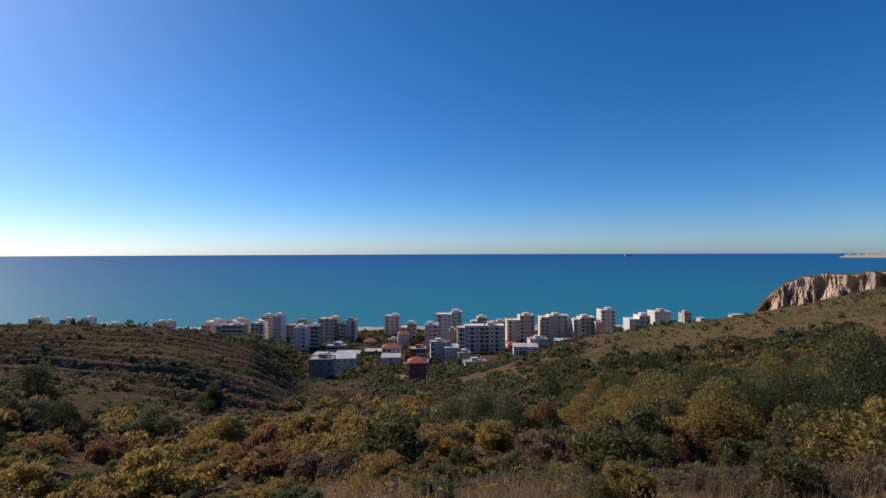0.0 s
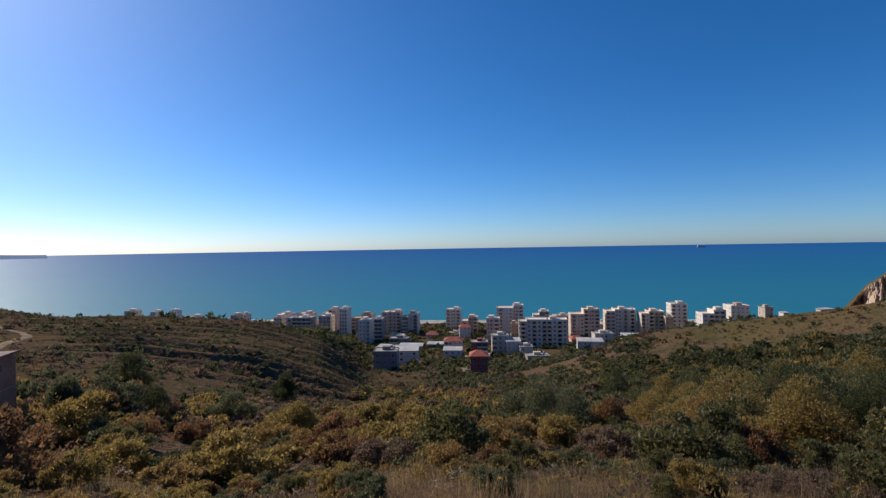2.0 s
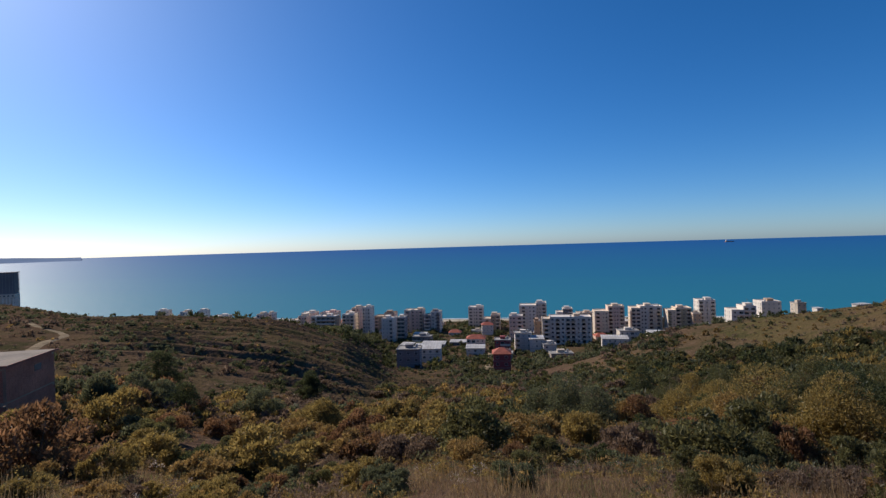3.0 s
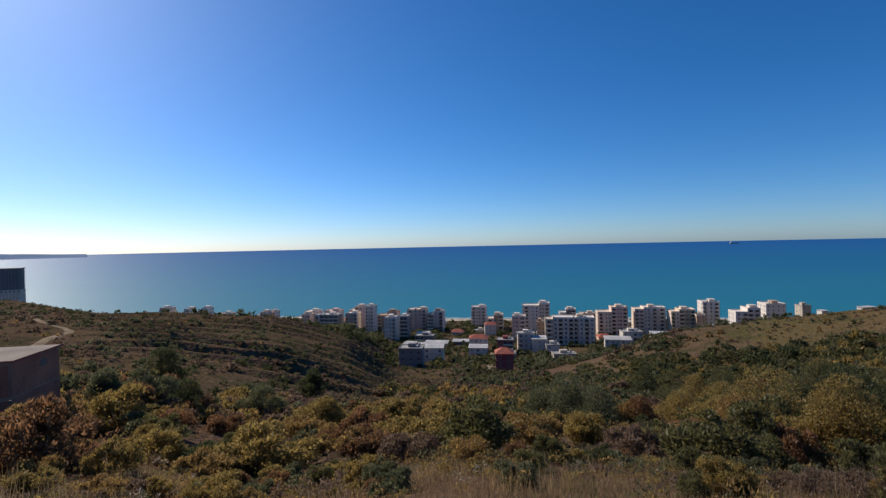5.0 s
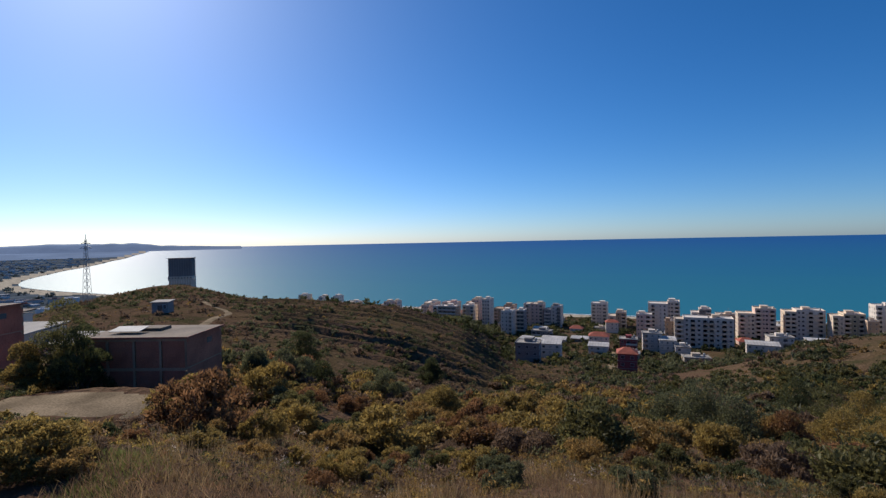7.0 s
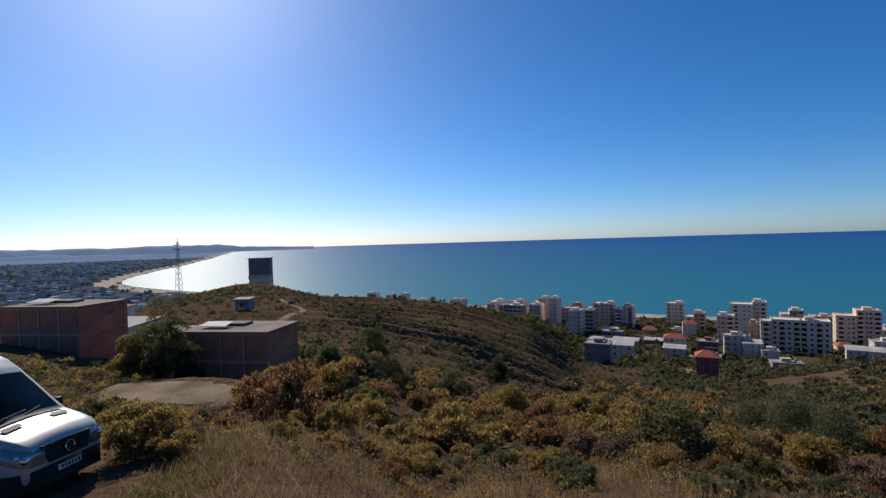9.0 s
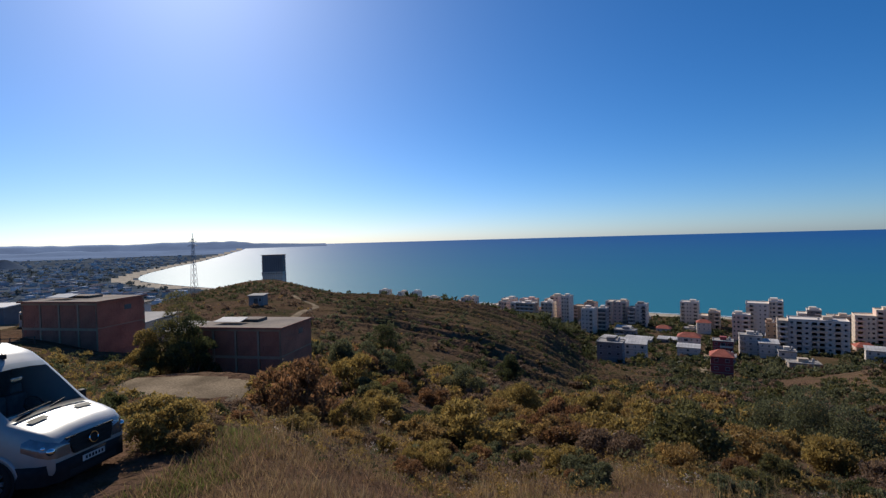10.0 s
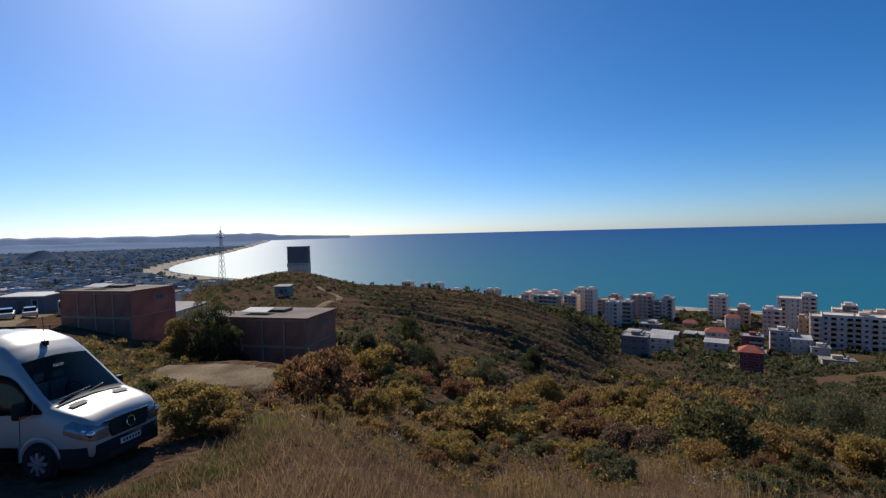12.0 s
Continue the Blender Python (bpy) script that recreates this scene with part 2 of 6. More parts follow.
def ground(x, y):
    r, az = math.hypot(x, y), math.degrees(math.atan2(-x, y))
    near = EYE_Z - float(spline(_rs, spline(_az, _tab, az), min(r, 450)))
    plain = min(3.0, max(-4.0, (shore(x) - y) * 0.045)) + lift(r)
    w = smooth(330, 520, r)
    z = near * (1 - w) + plain * w
    z = min(z, 3 + max(-6.0, (shore(x) - 45 - y) * 0.05) + 0.9 * max(0.0, shore(x) - 60 - y)) if r < 700 else z
    k = terrace_share(az, r)
    if k > 0:                                           # old terraces: low banks facing the valley, level treads between
        turn = radians(32 if az > 0 else -30)
        f = (-x * math.sin(turn) + y * math.cos(turn) + 9 * noise.noise((x * 0.02, y * 0.02, 3)) + 5 * noise.noise((x * 0.045, y * 0.045, 4)) + 2.5 * noise.noise((x * 0.09, y * 0.09, 5))) / (11.0 if az > 0 else 13.0)
        fr = f - math.floor(f)
        TERRACE[0] = fr
        high = (2.0 if az > 0 else 1.0) * (0.7 + 1.3 * noise.noise((x * 0.03, y * 0.03, 11)))
        z += k * max(0.0, high) * (smooth(0.0, 0.16, fr) - fr - 0.42)
    pad = 1 - smooth(3.2, 6.0, math.hypot((x + 13.2) / 1.5, y - 2.6))   # level stand for the van
    if pad > 0:
        z = z * (1 - pad) + pad * (VAN[2] + 0.041 * ((x - VAN[0]) * 0.898 + (y - VAN[1]) * 0.44) - 0.058 * (-(x - VAN[0]) * 0.44 + (y - VAN[1]) * 0.898))
    yard = 1 - smooth(4.0, 7.5, math.hypot(((x + 39.5) * 0.9 + (y - 21.5) * 0.44) / 1.5, -(x + 39.5) * 0.44 + (y - 21.5) * 0.9))   # bench of bare soil
    z = z * (1 - yard) + yard * 68.4
    z += (1 - pad) * (1 - yard) * 0.5 * noise.noise((x * 0.06, y * 0.06, 0)) * smooth(8, 30, r) * (1 - smooth(380, 460, r))
    return z


# ---------------------------------------------------------------- small helpers
def mesh_object(name, verts, faces, mats, parent=None, slots=None, flat=True):
    me = bpy.data.meshes.new(name)
    me.from_pydata(verts, [], faces)
    for m in mats if isinstance(mats, (list, tuple)) else [mats]:
        me.materials.append(m)
    if slots is not None:
        me.polygons.foreach_set("material_index", slots)
    if not flat:
        me.polygons.foreach_set("use_smooth", [True] * len(me.polygons))
    me.update()
    ob = new(name, me)
    ob.parent = parent
    return ob


def box(bm, x0, x1, y0, y1, z0, z1, slot=0, bevel=0.0):
    made = bmesh.ops.create_cube(bm, size=1, matrix=Matrix.LocRotScale(((x0 + x1) / 2, (y0 + y1) / 2, (z0 + z1) / 2), None, (x1 - x0, y1 - y0, z1 - z0)))
    faces = {f for v in made["verts"] for f in v.link_faces}
    for f in faces:
        f.material_index = slot
    if bevel:
        bmesh.ops.bevel(bm, geom=list({e for f in faces for e in f.edges}), offset=bevel, segments=2, profile=0.5, affect="EDGES")
    return made["verts"]


def part(name, bm, mats, parent=None, label="", smooth_faces=False):
    """Link a bmesh as one mesh object, under a thing or a part."""
    me = bpy.data.meshes.new(name)
    bm.to_mesh(me)
    bm.free()
    for m in mats if isinstance(mats, (list, tuple)) else [mats]:
        me.materials.append(m)
    if smooth_faces:
        me.polygons.foreach_set("use_smooth", [True] * len(me.polygons))
    ob = new(name, me)
    ob.parent = parent
    return tagged(ob, label)


def boxed(name, spans, mats, parent=None, label="", bevel=0.0):
    """One part made of boxes (x0, x1, y0, y1, z0, z1[, slot])."""
    bm = bmesh.new()
    for s in spans:
        box(bm, *s[:6], slot=s[6] if len(s) > 6 else 0, bevel=bevel)
    return part(name, bm, mats, parent, label)


def shared(name, mesh, parent, m):
    ob = new(name, mesh)
    ob.parent = parent
    ob.matrix_basis = m
    return ob


def polar_at(az, r):
    """x, y at a bearing to the left of +y."""
    return -r * math.sin(radians(az)), r * math.cos(radians(az))


def empty(name, x, y, z, yaw=0):
    ob = new(name)
    ob.matrix_basis = pose(x, y, z, 0, 0, yaw)
    return ob


# ---------------------------------------------------------------- land and sea
def land_sheet():
    radii = [0.0, 2.5]
    while radii[-1] < 4850:
        r = radii[-1]
        radii.append(r + (1.1 if r < 40 else 1.15 if r < 270 else max(1.4, r * 0.016)))
    bearings = []
    a = -180.0
    while a < 179.99:
        bearings.append(a)
        a += 0.6 if -52 < a < 88 else 4.0
    verts = [(0, 0, ground(0, 0.01))]
    for r in radii[1:]:
        for a in bearings:
            x, y = -r * math.sin(radians(a)), r * math.cos(radians(a))
            verts.append((x, y, ground(x, y)))
    n = len(bearings)
    faces = [(0, 1 + (i + 1) % n, 1 + i) for i in range(n)]
    for k in range(len(radii) - 2):
        o = 1 + k * n
        faces += [(o + i, o + (i + 1) % n, o + n + (i + 1) % n, o + n + i) for i in range(n)]
    slots = []
    for f in faces:
        x, y = verts[f[-1]][0], verts[f[-1]][1]
        if -3 < shore(x) - y < (17 if x > -900 else 50) and y > 300:
            slots.append(1)
        else:
            r = math.hypot(x, y)
            bearing = math.degrees(math.atan2(-x, y)) + 5 * noise.noise((x * 0.03, y * 0.03, 9))
            # slots 2 and 3: far ground in the haze-tinted colours
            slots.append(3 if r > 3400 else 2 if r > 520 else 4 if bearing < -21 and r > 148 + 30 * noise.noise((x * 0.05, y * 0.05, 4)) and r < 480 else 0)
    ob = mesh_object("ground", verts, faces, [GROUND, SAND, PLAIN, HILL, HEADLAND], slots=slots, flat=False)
    return tagged(ob, "dry brown and green hillside falling to a coastal plain and beach", "ground", kind="structure")


def sea_sheet():
    radii = [0, 300, 600, 1000, 1500, 1900, 2300, 2700, 3100, 3500, 3900, 4200, 4500, 4700, 4850, 4930]
    n = 120
    verts = [(0, 0, 0)]
    for r in radii[1:]:
        verts += [(-r * math.sin(2 * math.pi * i / n), r * math.cos(2 * math.pi * i / n), lift(r)) for i in range(n)]
    faces = [(0, 1 + (i + 1) % n, 1 + i) for i in range(n)]
    for k in range(len(radii) - 2):
        o = 1 + k * n
        faces += [(o + i, o + (i + 1) % n, o + n + (i + 1) % n, o + n + i) for i in range(n)]
    ob = mesh_object("water", [v for v in verts], [f[::-1] for f in faces], SEA, flat=False)
    for p in ob.data.polygons:
        if p.normal.z < 0:
            ob.data.flip_normals()
            break
    return tagged(ob, "calm turquoise to deep blue open sea", "sea", kind="structure")


land_sheet()
sea_sheet()


def surf():
    verts, faces = [], []
    for i in range(260):
        x = -900 + 5 * i
        w = 2.2 + 1.8 * noise.noise((x * 0.03, 0, 2))
        y = shore(x) + 1.0 + 1.5 * noise.noise((x * 0.05, 4, 0))
        verts += [(x, y, 0.12), (x, y + w, 0.12)]
    faces = [(2 * i, 2 * i + 2, 2 * i + 3, 2 * i + 1) for i in range(259)]
    tagged(mesh_object("surf", verts, faces, FOAM), "thin white line of surf along the beach", "surf", kind="structure")


surf()


# ---------------------------------------------------------------- apartment blocks by the beach
def window_mesh(name, w, h):
    bm = bmesh.new()
    box(bm, -w / 2, w / 2, -0.05, 0.10, 0, 0.07)
    box(bm, -w / 2, w / 2, -0.05, 0.10, h - 0.07, h)
    box(bm, -w / 2, -w / 2 + 0.07, -0.05, 0.10, 0.07, h - 0.07)
    box(bm, w / 2 - 0.07, w / 2, -0.05, 0.10, 0.07, h - 0.07)
    box(bm, -w / 2 + 0.07, w / 2 - 0.07, 0.0, 0.04, 0.07, h - 0.07, slot=1)
    me = bpy.data.meshes.new(name)
    bm.to_mesh(me)
    bm.free()
    me.materials.append(FRAME_WHITE), me.materials.append(GLASS_DARK)
    return me


WINDOWS = {"small": window_mesh("window", 0.95, 1.25), "door": window_mesh("balcony_door", 2.2, 2.15), "wide": window_mesh("wide_window", 1.4, 1.3), "slot": window_mesh("loggia_window", 1.0, 2.0)}


def balcony_mesh(name, w, wall):
    """A slab with a parapet round its open sides and a thin rail on top."""
    bm = bmesh.new()
    box(bm, -w / 2, w / 2, -1.3, 0.0, -0.16, 0.0)
    box(bm, -w / 2, w / 2, -1.3, -1.2, 0.0, 0.82)
    box(bm, -w / 2, -w / 2 + 0.1, -1.2, 0.0, 0.0, 0.82)
    box(bm, w / 2 - 0.1, w / 2, -1.2, 0.0, 0.0, 0.82)
    box(bm, -w / 2, w / 2, -1.28, -1.22, 0.95, 1.0)
    me = bpy.data.meshes.new(name)
    bm.to_mesh(me)
    bm.free()
    me.materials.append(wall)
    return me


def tank_mesh():
    bm = bmesh.new()
    bmesh.ops.create_cone(bm, cap_ends=True, segments=12, radius1=0.6, radius2=0.6, depth=1.3, matrix=Matrix.Translation((0, 0, 0.95)))
    bmesh.ops.create_cone(bm, cap_ends=True, segments=12, radius1=0.6, radius2=0.15, depth=0.3, matrix=Matrix.Translation((0, 0, 1.75)))
    for i, j in ((-1, -1), (1, -1), (1, 1), (-1, 1)):
        box(bm, i * 0.4 - 0.05, i * 0.4 + 0.05, j * 0.4 - 0.05, j * 0.4 + 0.05, 0, 0.3)
    me = bpy.data.meshes.new("water_tank")
    bm.to_mesh(me)
    bm.free()
    me.materials.append(ROOF_PALE)
    return me


TANK = tank_mesh()
BALCONIES = {}
FOOTPRINTS = []


def facade(b, x0, w, y0, base, top, pattern, other, storey=3.0):
    """Openings of one front: B a bay with balcony and glazed door, w a bay with windows; neighbours B share one balcony."""
    n = len(pattern)
    bw = w / n
    floors = max(1, int((top - base) / storey))
    for f in range(floors):
        z = top - (floors - f) * storey
        i = 0
        while i < n:
            xx = x0 + (i + 0.5) * bw
            if pattern[i] == "B":
                j = i
                while j + 1 < n and pattern[j + 1] == "B":
                    j += 1
                span = (j - i + 1) * bw
                key = (round(span - 0.5, 1), other.name)
                if key not in BALCONIES:
                    BALCONIES[key] = balcony_mesh("balcony", key[0], other)
                if f:
                    shared("balcony", BALCONIES[key], b, pose(x0 + (i + j + 1) * bw / 2, y0, z + 0.02))
                for k in range(i, j + 1):
                    shared("window", WINDOWS["door"], b, Matrix.Translation((x0 + (k + 0.5) * bw, y0, z + 0.08)) @ Matrix.Diagonal((max(0.5, min(1.15, (bw - 0.9) / 2.2)), 1, 1, 1)))
                i = j + 1
            else:
                if bw > 4.2:
                    shared("window", WINDOWS["small"], b, pose(xx - bw * 0.24, y0, z + 0.95))
                    shared("window", WINDOWS["wide"], b, pose(xx + bw * 0.2, y0, z + 0.92))
                else:
                    shared("window", WINDOWS["small" if bw < 3.3 else "wide"], b, pose(xx, y0, z + 0.92))
                i += 1


def sides(b, w, d, base, top, right, storey=3.0):
    floors, m = max(1, int((top - base) / storey)), max(2, round(d / 3.6))
    for f in range(floors):
        z = top - (floors - f) * storey
        for i in range(m):
            mesh = WINDOWS["small" if i % 2 else "slot"]
            shared("window", mesh, b, pose(w / 2 if right else -w / 2, (i + 0.5) * d / m, z + (0.92 if i % 2 else 0.3), 0, 0, 90 if right else -90))


def parapet(x0, x1, y0, y1, z, t=0.16, h=0.7):
    return [(x0 - 0.12, x1 + 0.12, y0 - 0.12, y1 + 0.12, z, z + 0.12), (x0, x1, y0, y0 + t, z + 0.12, z + h), (x0, x1, y1 - t, y1, z + 0.12, z + h),
            (x0, x0 + t, y0 + t, y1 - t, z + 0.12, z + h), (x1 - t, x1, y0 + t, y1 - t, z + 0.12, z + h)]


def apartment(x, y, w, d, top, style, second, pattern, label, wing=None, yaw=0.0):
    """A block whose long face looks along -y; wing: share of its width, storeys more or fewer, step back or forth."""
    rg = np.random.default_rng(int(abs(x) * 10 + y))
    FOOTPRINTS.append((x, y + d / 2, 0.55 * math.hypot(w, d)))
    base = min(ground(x + i * w / 2, y + j * d) for i in (-1, 1) for j in (0, 1)) - 0.4
    b = empty("apartment_building", x, y, base, yaw)
    tagged(b, label, "apartment building")
    wall, other = PLASTER[style], PLASTER[second]
    h = max(4.0, top - base - 1.7)
    right = x < 0
    left_w = 0.0
    if wing:
        left_w = wing[0] * w
        wh, wy = h + wing[1] * 3.0, wing[2]
        n = max(1, round(wing[0] * len(pattern)))
        boxed("wing", [(-w / 2, -w / 2 + left_w, wy, d - 1.0, 0, wh)], other, b)
        boxed("wing_roof", parapet(-w / 2, -w / 2 + left_w, wy, d - 1.0, wh), other, b)
        facade(b, -w / 2, left_w, wy, 0, wh, pattern[:n], wall)
        pattern = pattern[n:] or "w"
    boxed("wall", [(-w / 2 + left_w, w / 2, 0, d, 0, h)], wall, b)
    boxed("roof", parapet(-w / 2 + left_w, w / 2, 0, d, h), other if style != "white" else wall, b)
    facade(b, -w / 2 + left_w, w - left_w, 0, 0, h, pattern, other)
    sides(b, w, d if right or not wing else d - 1.0, 0, h if right or not wing else wh, right)
    # what stands on the roof
    c = -w / 2 + left_w + (w - left_w) * (0.3 + 0.4 * rg.random())
    k = min(2.2, 0.2 * w)
    boxed("stair_head", [(c - k, c + k, d * 0.4, d * 0.8, h + 0.12, h + 1.9), (c - k - 0.2, c + k + 0.2, d * 0.4 - 0.2, d * 0.8 + 0.2, h + 1.9, h + 2.02)], other, b)
    for _ in range(int(1 + 3 * rg.random())):
        xx = -w / 2 + left_w + 1 + (w - left_w - 2) * rg.random()
        if abs(xx - c) > k + 0.8:
            shared("water_tank", TANK, b, pose(xx, d * (0.15 + 0.2 * rg.random()), h + 0.12))
    if rg.random() < 0.6:
        bm = bmesh.new()
        bar(bm, (c, d * 0.6, h + 2.2), (c, d * 0.6, h + 4.6), 0.08)
        bar(bm, (c - 0.7, d * 0.6, h + 4.2), (c + 0.7, d * 0.6, h + 4.2), 0.06)
        part("aerial", bm, CONCRETE, b)
    return b


def house(x, y, w, d, floors, style, label, yaw=0.0, roof="flat", storey=3.05, name="house"):
    """A small house: walls, roof, door and windows, a slab edge between storeys."""
    rg = np.random.default_rng(int(abs(x) * 10 + y))
    FOOTPRINTS.append((x, y + d / 2, 0.55 * math.hypot(w, d)))
    base = min(ground(x + i * w / 2, y + j * d) for i in (-1, 1) for j in (0, 1)) - 0.4
    h = max(ground(x, y), base + 0.4) + floors * storey - 0.9 - base
    b = empty(name, x, y, base, yaw)
    tagged(b, label, "house")
    wall = PLASTER[style]
    boxed("wall", [(-w / 2, w / 2, 0, d, 0, h)], wall, b)
    z0 = h - floors * storey
    for f in range(1, floors):
        z = z0 + f * storey
        boxed("slab_edge", [(-w / 2 - 0.05, w / 2 + 0.05, -0.06, d + 0.06, z - 0.12, z + 0.06)], CONCRETE, b)
    if roof == "hip":
        bm = bmesh.new()
        o, rise = 0.5, 0.16 * d + 0.8
        v = [bm.verts.new(c) for c in ((-w / 2 - o, -o, h), (w / 2 + o, -o, h), (w / 2 + o, d + o, h), (-w / 2 - o, d + o, h),
                                       (-w / 2 + d * 0.35, d / 2, h + rise), (w / 2 - d * 0.35, d / 2, h + rise))]
        for q in ((0, 1, 5, 4), (1, 2, 5), (2, 3, 4, 5), (3, 0, 4), (3, 2, 1, 0)):
            bm.faces.new([v[i] for i in q])
        part("roof", bm, ROOF_RED, b, "red tiled hip roof")
    elif roof == "pale":
        bm = bmesh.new()
        box(bm, -w / 2 - 0.5, w / 2 + 0.5, -0.5, d + 0.5, h + 0.02, h + 0.14)
        for v in bm.verts:
            v.co.z += 0.16 * min(v.co.y + 0.5, d + 0.5) * 0.5
        part("roof", bm, ROOF_PALE, b, "pale sheet roof")
        boxed("gable", [(-w / 2, w / 2, d * 0.6, d, h, h + 0.04 * d)], wall, b)
        for i in range(int(w / 1.6)):
            bm = bmesh.new()
            box(bm, -w / 2 + 0.6 + i * 1.6, -w / 2 + 0.68 + i * 1.6, -0.5, d + 0.5, h + 0.14, h + 0.22)
            for v in bm.verts:
                v.co.z += 0.16 * min(v.co.y + 0.5, d + 0.5) * 0.5
            part("roof_seam", bm, CONCRETE, b)
    else:
        boxed("roof", parapet(-w / 2 - 0.25, w / 2 + 0.25, -0.25, d + 0.25, h, h=0.45), CONCRETE, b)
        k = 0.16 * w
        boxed("stair_head", [(-k, k, d * 0.45, d * 0.8, h + 0.12, h + 1.7), (-k - 0.15, k + 0.15, d * 0.45 - 0.15, d * 0.8 + 0.15, h + 1.7, h + 1.82)], wall, b)
        shared("water_tank", TANK, b, pose(w * 0.32, d * 0.6, h + 0.12))
    pattern = "".join("B" if rg.random() < 0.3 and floors > 1 and name == "house" else "w" for _ in range(max(2, round(w / 3.4))))
    facade(b, -w / 2, w, 0, max(0, z0), h, pattern, PLASTER["white"], storey)
    sides(b, w, d, max(0, z0), h, x < 0, storey)
    return b


def bar(bm, a, b, t):
    a, b = Vector(a), Vector(b)
    m = Matrix.Translation((a + b) / 2) @ (b - a).to_track_quat("Z", "Y").to_matrix().to_4x4() @ Matrix.Diagonal((t, t, (b - a).length, 1))
    bmesh.ops.create_cube(bm, size=1, matrix=m)


apartment(-361.9, 430, 9.3, 12, 23.9, "cream", "white", "BwB", "cream flat-roofed apartment block near the beach")
apartment(-345.9, 440, 9.3, 12, 21.5, "white", "cream", "BBwB", "long white apartment block near the beach", wing=(0.4, -1, 2))
apartment(-321.4, 432, 11.5, 12, 23.5, "white", "white", "wBBw", "white apartment block with stepped flat roof", wing=(0.5, -1, -1.5))
apartment(-289.6, 420, 15.9, 10, 20.1, "white", "white", "BwBw", "low white beach hotel with flat roof")
apartment(-252.7, 425, 10.0, 12, 20.7, "pink", "cream", "wBw", "pale pink apartment block with roof stair head", wing=(0.4, -1, -1.5))
apartment(-249.6, 440, 6.0, 10, 19.5, "white", "cream", "BB", "small white block beside the pink one")
apartment(-190.8, 385, 13.7, 13, 24.7, "pink", "cream", "BwBwB", "pink and cream stepped apartment block", wing=(0.45, -1, -2))
apartment(-196.0, 412, 11.8, 12, 23.7, "pink", "white", "wBBw", "pink block behind the stepped block")
apartment(-166.0, 378, 20.1, 10, 25.6, "tan", "white", "BBBBB", "white apartment block with dark balcony doors", wing=(0.2, 0, -1.4))
apartment(-173.4, 405, 14.5, 12, 25.0, "cream", "pink", "wBBw", "cream block with reddish roof edge")
apartment(-149.2, 390, 10.4, 10, 25.2, "cream", "white", "BwB", "narrow cream apartment block")
apartment(-157.5, 425, 12.8, 13, 26.2, "pink", "cream", "wBBw", "tall pink apartment tower behind lower blocks", wing=(0.4, -1, -1.5))
apartment(-134.8, 395, 6.7, 12, 30.4, "white", "white", "BwB", "slim white apartment tower with lit end wall")
apartment(-130.1, 432, 18.8, 12, 20.6, "pink", "tan", "BwBw", "pinkish apartment block near the beach", wing=(0.5, -1, -2))
apartment(-106.4, 360, 8.8, 12, 26.3, "white", "white", "wwB", "white apartment block with stepped balconies")
apartment(-98.7, 372, 6.0, 10, 25.4, "grey", "white", "BB", "narrow grey block with open stair front")
apartment(-100.7, 425, 16.7, 12, 23.9, "pink", "cream", "BwwB", "pink apartment block near the beach", wing=(0.35, 0, -1.6))
apartment(-82.8, 420, 14.0, 12, 23.1, "white", "grey", "BwB", "white apartment block with dark gabled top", wing=(0.4, -1, -1.4))
apartment(-47.5, 450, 13.7, 11, 23.0, "white", "white", "BwB", "white apartment tower standing by the sand")
apartment(-31.3, 430, 14.3, 12, 18.5, "tan", "cream", "BwB", "brown apartment block beside the white tower", wing=(0.45, -1, -1.5))
apartment(4.6, 420, 22.9, 14, 30.0, "cream", "white", "BwwB", "tall cream apartment tower with rooftop terrace", wing=(0.62, -0.6, -1.6))
apartment(-8.6, 368, 10.2, 10, 26.8, "pink", "white", "wB", "pink apartment block with red roof edge")
apartment(7.7, 366, 6.0, 12, 22.8, "tan", "tan", "ww", "narrow tan apartment block")
apartment(27.0, 350, 33.8, 13, 28.5, "white", "stone", "BwBwBBwBw", "wide white apartment block with tan roof eaves", wing=(0.16, -0.4, -1.3))
apartment(33.7, 460, 14.8, 12, 19.7, "grey", "white", "BwB", "grey apartment block with white balconies", wing=(0.4, -1, -1.2))
apartment(50.6, 445, 14.6, 10, 18.0, "tan", "cream", "wBw", "brown apartment block behind the wide block")
apartment(64.5, 405, 23.4, 12, 28.7, "pink", "cream", "BwBwB", "pink and cream apartment tower with crowned roof", wing=(0.46, -1.2, -2.2))
apartment(93.9, 410, 23.7, 13, 27.9, "white", "cream", "BBwBB", "white apartment block with rows of balconies", wing=(0.3, -0.4, -1.5))
apartment(116.2, 402, 17.9, 12, 27.4, "olive", "cream", "BwBwB", "olive and cream apartment block", wing=(0.35, -0.5, -1.6))
apartment(126.8, 395, 6.0, 10, 24.2, "tan", "cream", "ww", "low tan block beside the olive one")
apartment(139.7, 412, 12.5, 12, 32.2, "white", "white", "BwB", "slim white apartment tower with stair head")
apartment(149.0, 370, 16.6, 12, 32.7, "white", "white", "wBBB", "bright white apartment block on the slope", wing=(0.5, -0.8, -1.8))
apartment(175.1, 388, 13.1, 14, 33.5, "white", "tan", "wwww", "white apartment block with dark top windows")


# ---------------------------------------------------------------- houses in the valley
house(-11.4, 213, 7.6, 8, 3, "red", "red three-storey house with red roof", 4, "hip", name="red_house")
house(-58.5, 233, 11.5, 9, 3, "grey", "grey-blue unfinished house with flat roof", 6, "slab", 3.3, name="grey_house")
house(-54, 258, 14, 11, 3, "white", "white house with pale sheet roof", 6, "pale", name="white_house")


